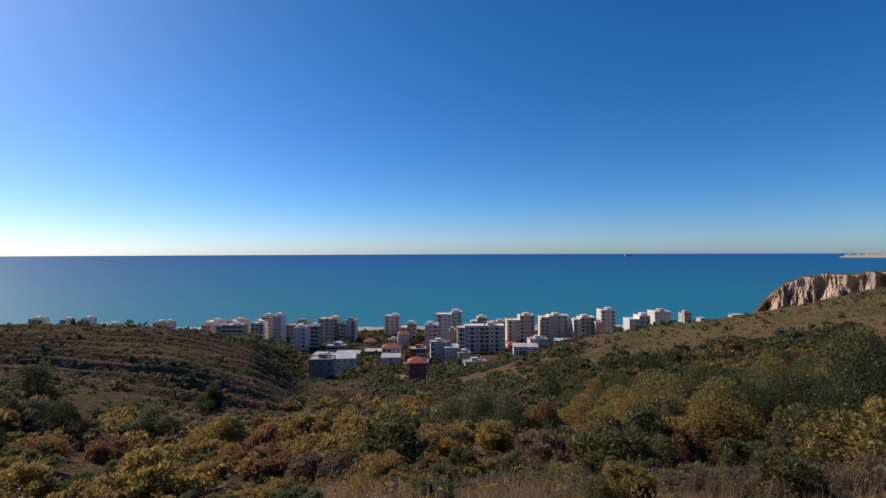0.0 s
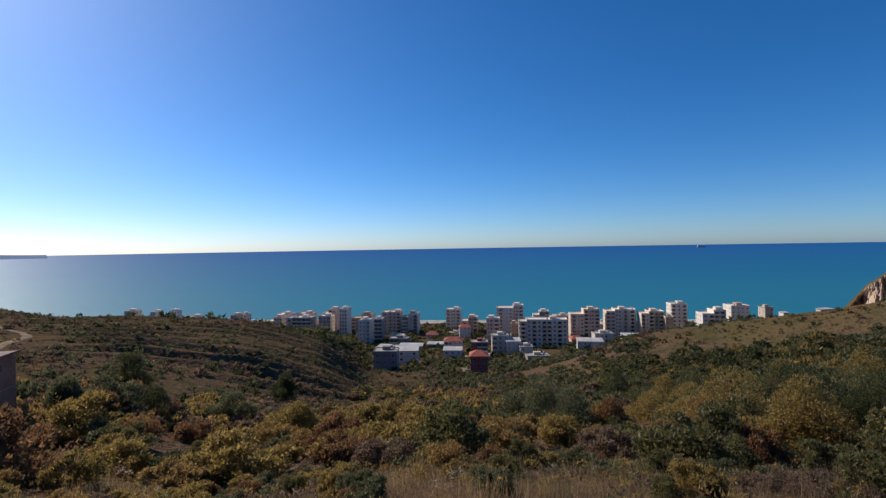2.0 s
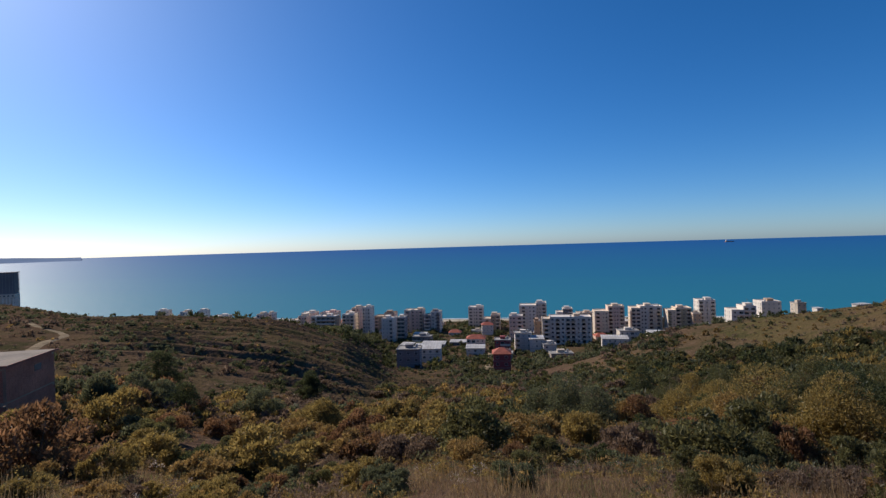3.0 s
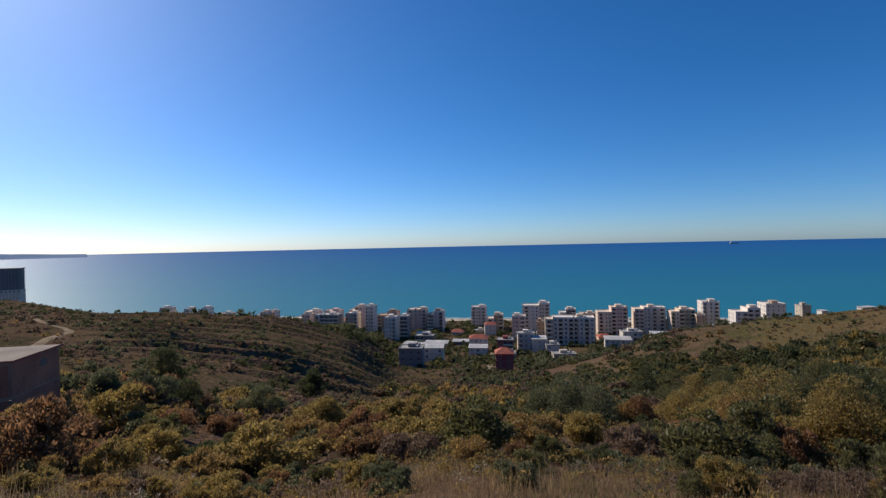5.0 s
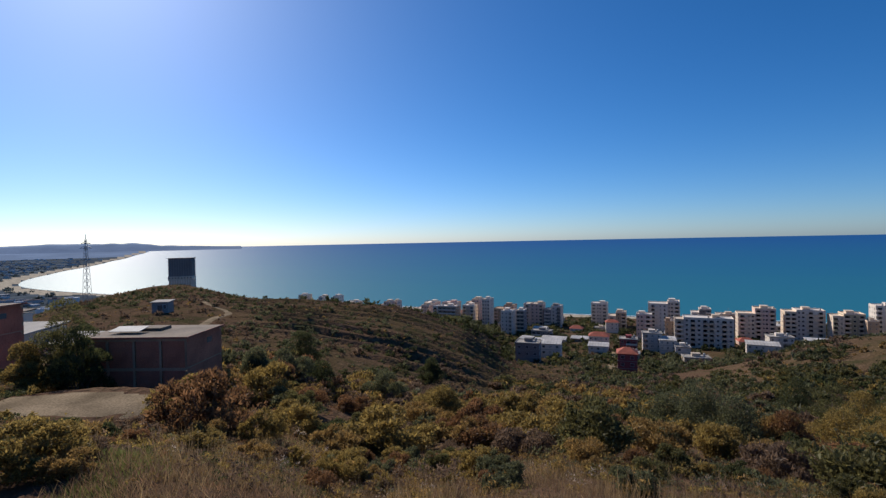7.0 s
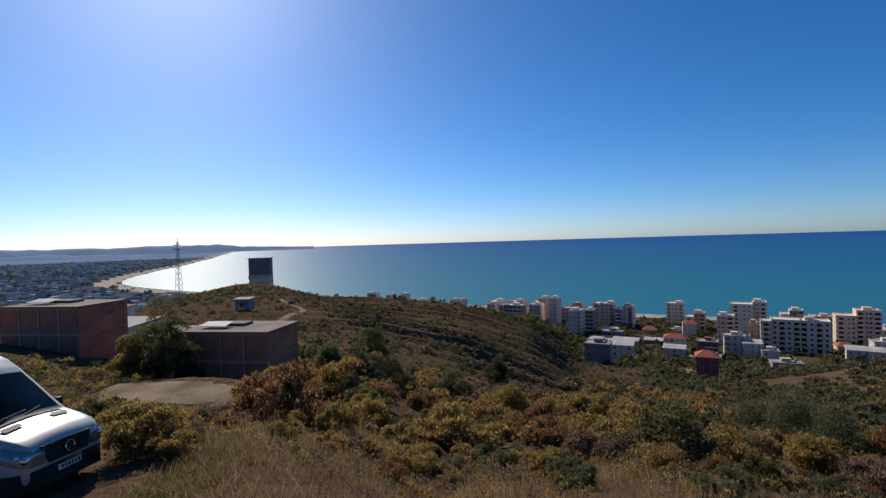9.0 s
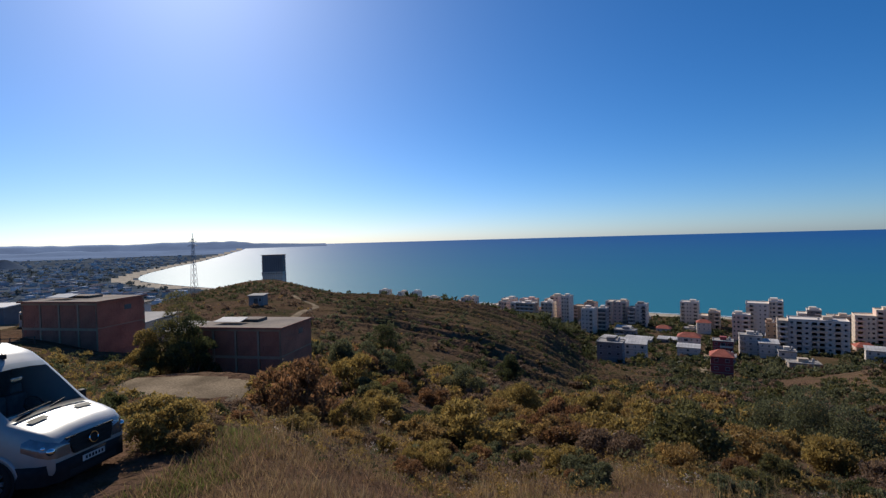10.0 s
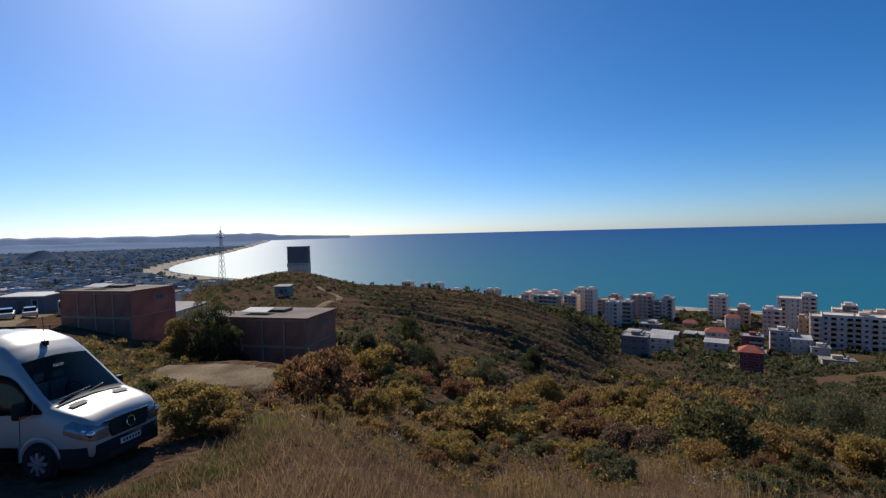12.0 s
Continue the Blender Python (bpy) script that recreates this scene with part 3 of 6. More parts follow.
# ---------------------------------------------------------------- the two brick shells
FRAME_CONCRETE = material("grey_brown_frame_concrete", (0.43, 0.275, 0.185), 0.9, scale=1, bump=0.3, specular=0.1)
BRICK = material("hollow_clay_brick", (0.44, 0.155, 0.095), 0.9, scale=1.2, vary=0.25, spots=0.3, bump=0.5)
BRICK_DARK = material("weathered_clay_brick", (0.37, 0.135, 0.088), 0.9, scale=1.2, vary=0.3, spots=0.3, bump=0.5)
SOLAR = material("pale_metal_sheet", (0.34, 0.34, 0.35), 0.7, metal=0.0)


def brick_panel_mesh(name, w, h, mat):
    """A panel of clay blocks laid in courses, each block proud of its joints."""
    bm = bmesh.new()
    box(bm, 0, w, 0.03, 0.2, 0, h)
    rows, cols = max(2, round(h / 0.5)), max(2, round(w / 0.75))
    for r in range(rows):
        for c in range(cols):
            o = 0.5 * (r % 2)
            x0, x1 = max(0, (c - o) * w / cols), min(w, (c + 1 - o) * w / cols)
            if x1 - x0 > 0.1:
                box(bm, x0 + 0.008, x1 - 0.008, 0.0, 0.03, r * h / rows + 0.008, (r + 1) * h / rows - 0.008)
    me = bpy.data.meshes.new(name)
    bm.to_mesh(me)
    bm.free()
    me.materials.append(mat)
    return me


def brick_shell(x, y, z, yaw, length, width, label, bays=4, st=3.7):
    """A two-storey concrete frame filled with clay brick, under a flat slab. x, y: its front right corner."""
    b = empty("brick_house", x, y, z, yaw)
    tagged(b, label, "house")
    t = 0.22
    L, W, H = length, width, 2 * st
    for i in range(bays + 1):
        xx = -L + i * L / bays
        xx = min(max(xx, -L + t / 2), -t / 2)
        for yy in (t / 2, W - t / 2):
            boxed("column", [(xx - t / 2, xx + t / 2, yy - t / 2, yy + t / 2, -3.0, H - 0.3)], FRAME_CONCRETE, b)
    for zz in (st - 0.3, H - 0.3):
        boxed("beam", [(-L, 0, -0.004, t, zz, zz + 0.3)], FRAME_CONCRETE, b)
        boxed("beam", [(-t, 0.004, t, W - t, zz, zz + 0.3)], FRAME_CONCRETE, b)
        boxed("beam", [(-L - 0.004, -L + t, t, W - t, zz, zz + 0.3)], FRAME_CONCRETE, b)
        boxed("beam", [(-L, 0, W - t, W + 0.004, zz, zz + 0.3)], FRAME_CONCRETE, b)
    pw = L / bays - t
    for f in range(2):
        z0, hh = f * st, st - 0.3
        front = brick_panel_mesh("brick_panel", pw, hh, BRICK if f else BRICK_DARK)
        side = brick_panel_mesh("brick_panel", W - 2 * t, hh, BRICK)
        for i in range(bays):
            shared("brick_panel", front, b, pose(-L + i * L / bays + t, 0.02, z0))
            shared("brick_panel", front, b, pose(-L + (i + 1) * L / bays - 0.0, W - 0.02, z0, 0, 0, 180))
        shared("brick_panel", side, b, pose(-0.02, t, z0, 0, 0, 90))
        shared("brick_panel", side, b, pose(-L + 0.02, W - t, z0, 0, 0, -90))
    boxed("footing", [(-L, 0, 0.03, W - 0.03, -3.0, 0)], BRICK_DARK, b)
    for x0, yaw_ in ((0.012, 90), (-L - 0.012, -90)):        # end walls of bare brick over the frame
        for f in range(2):
            end = brick_panel_mesh("brick_panel", W, st - 0.16, BRICK)
            shared("brick_panel", end, b, pose(x0, 0 if yaw_ > 0 else W, f * st + 0.08, 0, 0, yaw_))
    boxed("roof", [(-L - 0.3, 0.25, -0.25, W + 0.25, H, H + 0.10)], [ROOF_TAR], b, "flat brown bitumen roof")
    boxed("roof_edge", [(-L - 0.34, 0.29, -0.29, -0.22, H - 0.02, H + 0.17), (0.22, 0.29, -0.22, W + 0.29, H - 0.02, H + 0.17)], BRICK_DARK, b)
    bm = bmesh.new()
    box(bm, -L * 0.85, -L * 0.55, W * 0.25, W * 0.5, 0, 0.06)
    bmesh.ops.rotate(bm, verts=bm.verts, cent=(0, W * 0.15, 0), matrix=Matrix.Rotation(radians(9), 3, "X"))
    bmesh.ops.translate(bm, verts=bm.verts, vec=(0, 0, H + 0.25))
    part("roof_sheet", bm, SOLAR, b, "pale tilted metal sheet")
    boxed("roof_hatch", [(-L * 0.8, -L * 0.45, W * 0.52, W * 0.8, H + 0.10, H + 0.4)], ROOF_TAR, b)
    boxed("opening", [(-0.02, 0.022, W * 0.55, W * 0.7, st + 1.7, st + 2.3)], GLASS_DARK, b)
    return b


brick_shell(-42.9, 33.6, 64.75, 21.5, 11.0, 7.0, "unfinished red brick house with concrete frame on the slope", st=3.0)
brick_shell(-65.1, 25.2, 67.45, 21.5, 11.0, 7.0, "second unfinished brick house with flat roof", st=3.05)


# ---------------------------------------------------------------- sheds, tower, pylon on the spur
def shed(x, y, w, d, h, yaw, wall, roof_mat, label, name="shed"):
    z = ground(x, y) - 0.8
    b = empty(name, x, y, z, yaw)
    tagged(b, label, "shed")
    FOOTPRINTS.append((x, y, 0.6 * math.hypot(w, d)))
    boxed("wall", [(-w / 2, w / 2, -d / 2, d / 2, 0, h + 0.8)], wall, b)
    bm = bmesh.new()
    box(bm, -w / 2 - 0.4, w / 2 + 0.4, -d / 2 - 0.4, d / 2 + 0.4, h + 0.82, h + 1.0)
    for v in bm.verts:
        v.co.z += 0.05 * (v.co.y + d / 2)
    part("roof", bm, roof_mat, b)
    boxed("door", [(-0.6, 0.6, -d / 2 - 0.05, -d / 2, 0.8, 2.9)], GLASS_DARK, b)
    shared("window", WINDOWS["small"], b, pose(w * 0.3, -d / 2, 1.9))
    return b


shed(*polar_at(65.4, 96), 9, 8, 2.8, 25, PLASTER["stone"], CONCRETE, "white workshop with low pale roof")
shed(*polar_at(67.6, 108), 10, 8, 3.6, 25, PLASTER["white"], ROOF_TAR, "white building behind the brick houses")
shed(*polar_at(60.2, 90), 10, 7, 2.6, 20, PLASTER["stone"], CONCRETE, "low shed with striped pale roof")
shed(*polar_at(53.9, 155), 4.2, 3.6, 2.9, 30, PLASTER["grey"], CONCRETE, "small white house alone on the ridge")
shed(*polar_at(76.2, 108), 7.5, 4, 2.8, 35, PLASTER["dark"], ROOF_PALE, "dark container shed with white roof beside the yard")


hut = shed(*polar_at(-27.9, 224), 5, 4.5, 3.0, 15, PLASTER["white"], ROOF_PALE, "tiny white hut on the headland ridge")
hut.scale = (0.5, 0.5, 0.5)
hut = shed(*polar_at(-31.0, 226), 11, 5, 2.4, 25, PLASTER["white"], ROOF_PALE, "long low white hut on the headland ridge")
hut.scale = (0.5, 0.5, 0.5)


def unbuilt_tower(x, y, w, d, h, yaw):
    """A high-rise under construction: dark screens over pale lower floors, slabs between."""
    z = ground(x, y) - 1
    b = empty("high_rise", x, y, z, yaw)
    tagged(b, "dark high-rise shell under construction with pale lower floors", "high-rise")
    n = 19
    st = h / n
    cut = round(n * 0.68)
    for i in range(n):
        dark = i > cut
        o = 0.0 if i == cut else 0.5
        boxed("storey", [(-w / 2 + o, w / 2 - o, -d / 2 + o, d / 2 - o, i * st, (i + 1) * st - 0.4)], PLASTER["dark"] if dark else PLASTER["stone"], b)
        k = 0.5 if i == n - 1 else 0.0
        boxed("slab", [(-w / 2 - k, w / 2 + k, -d / 2 - k, d / 2 + k, (i + 1) * st - 0.4, (i + 1) * st)], PLASTER["dark"] if dark else CONCRETE, b)
    for k in range(10):
        xx = -w / 2 + (k + 0.5) * w / 10
        yy = -d / 2 + (k + 0.5) * d / 10
        boxed("pier", [(xx - 0.35, xx + 0.35, -d / 2 - 0.15, -d / 2 + 0.5, 0, cut * st)], PLASTER["white"], b)
        boxed("pier", [(w / 2 - 0.5, w / 2 + 0.15, yy - 0.3, yy + 0.3, 0, cut * st)], PLASTER["white"], b)
        boxed("screen_rib", [(xx - 0.12, xx + 0.12, -d / 2 - 0.12, -d / 2, (cut + 1) * st, h)], PLASTER["grey"], b)
        boxed("screen_rib", [(w / 2, w / 2 + 0.12, yy - 0.12, yy + 0.12, (cut + 1) * st, h)], PLASTER["grey"], b)
    for k in range(8):
        shared("window", WINDOWS["wide"], b, pose(-w / 2 + (k + 0.5) * w / 8, -d / 2 - 0.02, cut * st + 1.2))
        shared("window", WINDOWS["wide"], b, pose(w / 2 + 0.02, -d / 2 + (k + 0.5) * d / 8, cut * st + 1.2, 0, 0, 90))
    return b


unbuilt_tower(*polar_at(52.05, 535), 21, 17, 68.5 - 3 + 1, 40)

STEEL = material("galvanised_steel", (0.30, 0.31, 0.33), 0.5, metal=0.7)


def pylon(x, y, h, foot):
    z = ground(x, y) - 0.3
    b = empty("pylon", x, y, z, 20)
    tagged(b, "slim steel lattice pylon with short cross arms", "pylon")

    def corner(i, k):
        r = foot * (1 - 0.78 * k)
        return (r * (1 if i in (0, 3) else -1), r * (1 if i in (0, 1) else -1), h * k)
    levels = [i / 10 for i in range(11)]
    for i in range(4):
        bm = bmesh.new()
        bar(bm, corner(i, 0), corner(i, 1), 0.11)
        part("leg", bm, STEEL, b)
    for n in range(10):
        bm = bmesh.new()
        for i in range(4):
            bar(bm, corner(i, levels[n]), corner((i + 1) % 4, levels[n + 1]), 0.05)
            bar(bm, corner((i + 1) % 4, levels[n]), corner(i, levels[n + 1]), 0.05)
        part("bracing", bm, STEEL, b)
    for k, s in ((0.86, 2.6), (0.93, 2.0)):
        bm = bmesh.new()
        bar(bm, (-s, 0, h * k), (s, 0, h * k), 0.2)
        bar(bm, (-s, 0, h * k), (0, 0, h * k + 1), 0.12)
        bar(bm, (s, 0, h * k), (0, 0, h * k + 1), 0.12)
        part("cross_arm", bm, STEEL, b)
    bm = bmesh.new()
    bar(bm, (0, 0, h), (0, 0, h + 2), 0.15)
    part("spike", bm, STEEL, b)


pylon(*polar_at(60.1, 240), 25.5, 1.2)


# ---------------------------------------------------------------- cliff
def cliff():
    rockm = material("eroded_sandstone", (0.36, 0.255, 0.185), 0.95, scale=0.25, vary=0.35, spots=0.25, bump=0.8)
    nu, nv = 300, 64
    verts = []
    for i in range(nu):
        u = i / (nu - 1)
        az = -32.4 - 20 * u
        r = 400 - 42 * smooth(0, 0.9, u)
        top = 80 + r * math.tan(radians(-2.75 + 1.1 * smooth(0.0, 0.62, u))) + 1.6 * noise.noise((u * 22, 0, 5)) + 2.2 * noise.noise((u * 9, 3, 5)) - 28 * (1 - smooth(-0.03, 0.2, u)) ** 1.4
        for j in range(nv):
            v = j / (nv - 1)
            if v < 0.8:
                k = v / 0.8
                z = 32 + (top - 32) * k
                gully = sum(abs(noise.noise((u * fu, z * fz, fu))) * amp for fu, fz, amp in ((9, 0.02, 16), (24, 0.04, 12), (57, 0.09, 7), (130, 0.2, 3.6), (290, 0.5, 1.6)))
                out = 24 * (1 - k) ** 1.5 - gully * (0.3 + 0.7 * math.sin(math.pi * min(k, 0.97)))
            else:
                k = (v - 0.8) / 0.2
                z, out = top + 0.9 * math.sin(k * 1.6) - 5 * k * k + 0.8 * noise.noise((u * 90, k * 6, 2)), -3 - 60 * k
            rr = r - out
            verts.append((-rr * math.sin(radians(az)), rr * math.cos(radians(az)), z))
    faces = [(i * nv + j, i * nv + j + 1, (i + 1) * nv + j + 1, (i + 1) * nv + j) for i in range(nu - 1) for j in range(nv - 1)]
    slots = [1 if (f % (nv - 1)) / (nv - 1) > 0.79 else 0 for f in range(len(faces))]
    ob = mesh_object("cliff", verts, faces, [rockm, HEADLAND], slots=slots)
    ob.data.polygons.foreach_set("use_smooth", [s == 1 for s in slots])
    tagged(ob, "eroded pale sandstone cliff with deep gullies and grassy top", "cliff")


cliff()


# ---------------------------------------------------------------- distance: hills across the bay, town on the plain


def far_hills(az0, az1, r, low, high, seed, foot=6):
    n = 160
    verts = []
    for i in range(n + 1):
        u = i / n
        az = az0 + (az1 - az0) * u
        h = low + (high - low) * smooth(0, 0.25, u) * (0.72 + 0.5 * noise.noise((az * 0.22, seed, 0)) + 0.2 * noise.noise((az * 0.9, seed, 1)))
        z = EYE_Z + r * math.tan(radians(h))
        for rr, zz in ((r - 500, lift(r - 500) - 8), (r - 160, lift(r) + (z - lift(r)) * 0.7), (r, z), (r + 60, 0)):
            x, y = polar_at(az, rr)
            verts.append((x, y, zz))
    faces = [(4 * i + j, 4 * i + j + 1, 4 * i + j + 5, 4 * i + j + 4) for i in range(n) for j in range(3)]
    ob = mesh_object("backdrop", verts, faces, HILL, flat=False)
    return tagged(ob, "low wooded hills across the bay, coloured blue by painted haze", "hills", kind="structure")


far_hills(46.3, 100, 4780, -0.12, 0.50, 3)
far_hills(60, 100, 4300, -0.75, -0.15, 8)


def lone_hill(az, r, height, width):
    """A rounded wooded hill standing on the plain."""
    cx, cy = polar_at(az, r)
    verts, faces, n, m = [], [], 40, 8
    for j in range(m + 1):
        k = j / m
        for i in range(n):
            a = 6.2832 * i / n
            q = width * k * (1 + 0.25 * noise.noise((math.cos(a) * 1.3, math.sin(a) * 1.3, 7)))
            x, y = cx + q * math.cos(a) * 1.3, cy + q * math.sin(a)
            verts.append((x, y, lift(r) + height * (0.5 + 0.5 * math.cos(math.pi * k)) * (1 + 0.2 * noise.noise((x * 0.01, y * 0.01, 1))) - 4 * k))
    for j in range(m):
        faces += [(j * n + i, (j + 1) * n + i, (j + 1) * n + (i + 1) % n, j * n + (i + 1) % n) for i in range(n)]
    tagged(mesh_object("hill", verts, faces, HILL_NEAR, flat=False), "low dark wooded hill rising from the plain, tinted with painted haze", "hill", kind="structure")


# dark woods with the blue of haze painted into their colour
HILL_NEAR = material("hazy_wooded_hill", (0.085, 0.108, 0.14), 0.95, scale=0.02, vary=0.3, spots=0.2, specular=0.0)
lone_hill(74.9, 2500, 36, 110)


# town renders and roofs, greyed and blued so their colours carry the haze
TOWN = [material("hazed_pale_render", (0.56, 0.57, 0.60), 0.9, scale=0.1, specular=0.0), material("hazed_cream_render", (0.42, 0.40, 0.40), 0.9, scale=0.1, specular=0.0),
        material("hazed_grey_render", (0.30, 0.315, 0.345), 0.9, scale=0.1, specular=0.0), material("hazed_roof_tiles", (0.16, 0.13, 0.13), 0.9, scale=0.1, specular=0.0),
        material("hazed_roof_slabs", (0.17, 0.18, 0.20), 0.9, scale=0.1, specular=0.0)]


def town_proto(k):
    b = new("town_house")
    # walls and roofs take the haze-muted TOWN colours
    wall, roofm = (TOWN[0], TOWN[1], TOWN[2], TOWN[1], TOWN[2])[k], (TOWN[0], TOWN[3], TOWN[4], TOWN[3], TOWN[4])[k]
    boxed("wall", [(-0.5, 0.5, -0.5, 0.5, -0.2, 1)], wall, b)
    boxed("roof", [(-0.52, 0.52, -0.52, 0.52, 1, 1.05), (-0.2, 0.15, -0.1, 0.3, 1.05, 1.2)], roofm, b)
    tagged(b, ("white flat-roofed town house on the plain", "cream town house with red roof on the plain", "stone-coloured town block on the plain",
               "pink town house with red roof on the plain", "tan town block on the plain")[k], "town house", "houses of the town on the plain")
    return b


rg = np.random.default_rng(77)
protos = [town_proto(k) for k in range(5)]
first = set()
count = 0
while count < 280:
    az, r = 59 + 38 * rg.random(), 420 * (3000 / 420) ** (rg.random() ** 0.8)
    x, y = polar_at(az, r)
    if shore(x) - y < 70 or (az < 63 and r < 520):
        continue
    k = int(rg.integers(5))
    tall = (2.2 + 2.6 * rg.random()) * (2.4 if rg.random() < 0.15 else 1)
    m = Matrix.LocRotScale((x, y, ground(x, y)), Euler((0, 0, rg.random() * 1.5)), None)
    size = Vector((8 + 12 * rg.random(), 8 + 7 * rg.random(), tall))
    o = protos[k] if k not in first else copy_thing(protos[k], m)
    first.add(k)
    o.matrix_basis = m @ Matrix.Diagonal((*size, 1))
    count += 1


def town_rest():
    """The uncountable small houses further out, in one object."""
    rg = np.random.default_rng(78)
    bm_v, bm_f, slots = [], [], []
    for _ in range(2200):
        az, r = 58 + 40 * rg.random(), 900 * (3400 / 900) ** rg.random()
        x, y = polar_at(az, r)
        if shore(x) - y < 90:
            continue
        z, t = ground(x, y), rg.random() * 1.5
        w, d, h = 3 + 5 * rg.random(), 2.5 + 4 * rg.random(), (1.8 + 2.2 * rg.random()) * (2.2 if rg.random() < 0.12 else 1)
        o = len(bm_v)
        for zz in (z - 2, z + h):
            for i, j in ((-1, -1), (1, -1), (1, 1), (-1, 1)):
                bm_v.append((x + i * w * math.cos(t) - j * d * math.sin(t), y + i * w * math.sin(t) + j * d * math.cos(t), zz))
        bm_f += [(o, o + 1, o + 5, o + 4), (o + 1, o + 2, o + 6, o + 5), (o + 2, o + 3, o + 7, o + 6), (o + 3, o, o + 4, o + 7), (o + 4, o + 5, o + 6, o + 7)]
        k = int(rg.integers(3))
        slots += [k] * 4 + [3 + int(rg.integers(2)) if rg.random() < 0.9 else 0]
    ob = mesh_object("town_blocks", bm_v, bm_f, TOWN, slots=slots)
    tagged(ob, "pale low houses crowded over the far plain, haze painted into their colours", "town", kind="stuff")


town_rest()


# ---------------------------------------------------------------- valley: small houses, lanes, yard
def small_house(x, y, w, d, floors, style, roof, label, yaw=0.0):
    return house(x, y, w, d, floors, style, label, yaw, roof)


small_house(-34, 318, 12, 9, 3, "white", "hip", "white house with red hip roof in the valley", 3)
small_house(-32, 296, 11, 8, 2, "white", "pale", "low white house with pale roof", 3)
small_house(-16, 310, 10, 9, 3, "red", "slab", "red-brown house with flat slab roof", 2)
small_house(-12.5, 262, 8.5, 8, 2, "tan", "slab", "low brown house with concrete roof beside the lane", 2)
small_house(-3.0, 322, 11, 9, 4, "white", "slab", "white four-storey house beside the lane", 4)
small_house(5.5, 318, 9, 9, 3, "white", "pale", "white stepped house with pale terraces", 4)
small_house(19.5, 290, 13, 8, 1, "stone", "slab", "low open-sided house with flat concrete roof", 8)
small_house(13.5, 312, 8, 8, 2, "white", "slab", "white annexe of the wide apartment block", 4)
small_house(55, 325, 16, 9, 2, "white", "pale", "low white house with pale roof below the towers", -4)
small_house(68, 345, 13, 9, 3, "white", "slab", "white house with terrace below the towers", 5)
small_house(88, 345, 16, 10, 2, "cream", "pale", "low cream house with pale roof", -6)
small_house(84, 285, 11, 9, 3, "stone", "hip", "stone-coloured house with tiled roof on the ridge", 8)
small_house(80, 255, 13, 7, 1, "white", "pale", "long low shed with white roof on the ridge", 12)
small_house(110, 330, 12, 8, 2, "stone", "slab", "stone-coloured house among trees", 0)
small_house(128, 330, 9, 8, 2, "cream", "pale", "small cream house below the white block", 6)
small_house(164, 330, 14, 7, 2, "white", "pale", "low white house with sloping pale roof", 10)
small_house(184, 366, 6, 7, 8, "stone", "slab", "unfinished concrete house frame on the headland", 10)
small_house(196, 352, 8, 6, 1, "white", "pale", "small white hut on the headland", 10)
small_house(226, 352, 14, 7, 2, "white", "pale", "white house under the cliff", 20)
small_house(-66, 335, 16, 8, 1, "stone", "pale", "low pale-roofed building in the valley", 0)
small_house(-78, 352, 14, 8, 2, "grey", "slab", "grey building among valley trees", 0)
small_house(-48, 345, 15, 7, 1, "grey", "pale", "long dark low building in the valley", 0)


rg = np.random.default_rng(31)
for words, style, roof, n in (("small white house with red roof in the valley town", "white", "hip", 9), ("small cream house with flat roof in the valley town", "cream", "slab", 7),
                              ("low white house with pale roof in the valley town", "white", "pale", 9), ("small pink house with red roof in the valley town", "pink", "hip", 5),
                              ("unfinished brown house with slab roof in the valley town", "tan", "slab", 5)):
    k = 0
    while k < n:
        x, y = -240 + 400 * rg.random(), 300 + 165 * rg.random()
        if ground(x, y) > 16 or any((x - a) ** 2 + (y + 4 - c) ** 2 < (e + 5.5) ** 2 for a, c, e in FOOTPRINTS):
            continue
        small_house(x, y, 7 + 4 * rg.random(), 6.5 + 2 * rg.random(), 1 + int(rg.integers(3)), style, roof, words, -8 + 16 * rg.random())
        k += 1


def lane(name, pts, width, mat, label, category):
    """A strip laid on the ground along a smooth line through pts."""
    line = []
    for a, b in zip(pts, pts[1:]):
        n = max(2, int(math.dist(a, b) / 2.0))
        line += [(a[0] + (b[0] - a[0]) * i / n, a[1] + (b[1] - a[1]) * i / n) for i in range(n)]
    line.append(pts[-1])
    for _ in range(3):
        line = [line[0]] + [tuple((p[k] + 2 * q[k] + s[k]) / 4 for k in (0, 1)) for p, q, s in zip(line, line[1:], line[2:])] + [line[-1]]
    verts, faces = [], []
    for i, p in enumerate(line):
        a, b = line[max(0, i - 1)], line[min(len(line) - 1, i + 1)]
        dx, dy = b[0] - a[0], b[1] - a[1]
        k = math.hypot(dx, dy) or 1
        wob = width * (1 + 0.25 * noise.noise((p[0] * 0.3, p[1] * 0.3, 0)))
        for s in (-1, -0.33, 0.33, 1):
            x, y = p[0] - s * dy / k * wob / 2, p[1] + s * dx / k * wob / 2
            verts.append((x, y, ground(x, y) + (0.14 if abs(s) < 0.9 else -0.1)))
    for i in range(len(line) - 1):
        faces += [(4 * i + j, 4 * i + j + 1, 4 * i + j + 5, 4 * i + j + 4) for j in range(3)]
    ob = mesh_object(name, verts, faces, mat, flat=False)
    return tagged(ob, label, category, kind="structure")


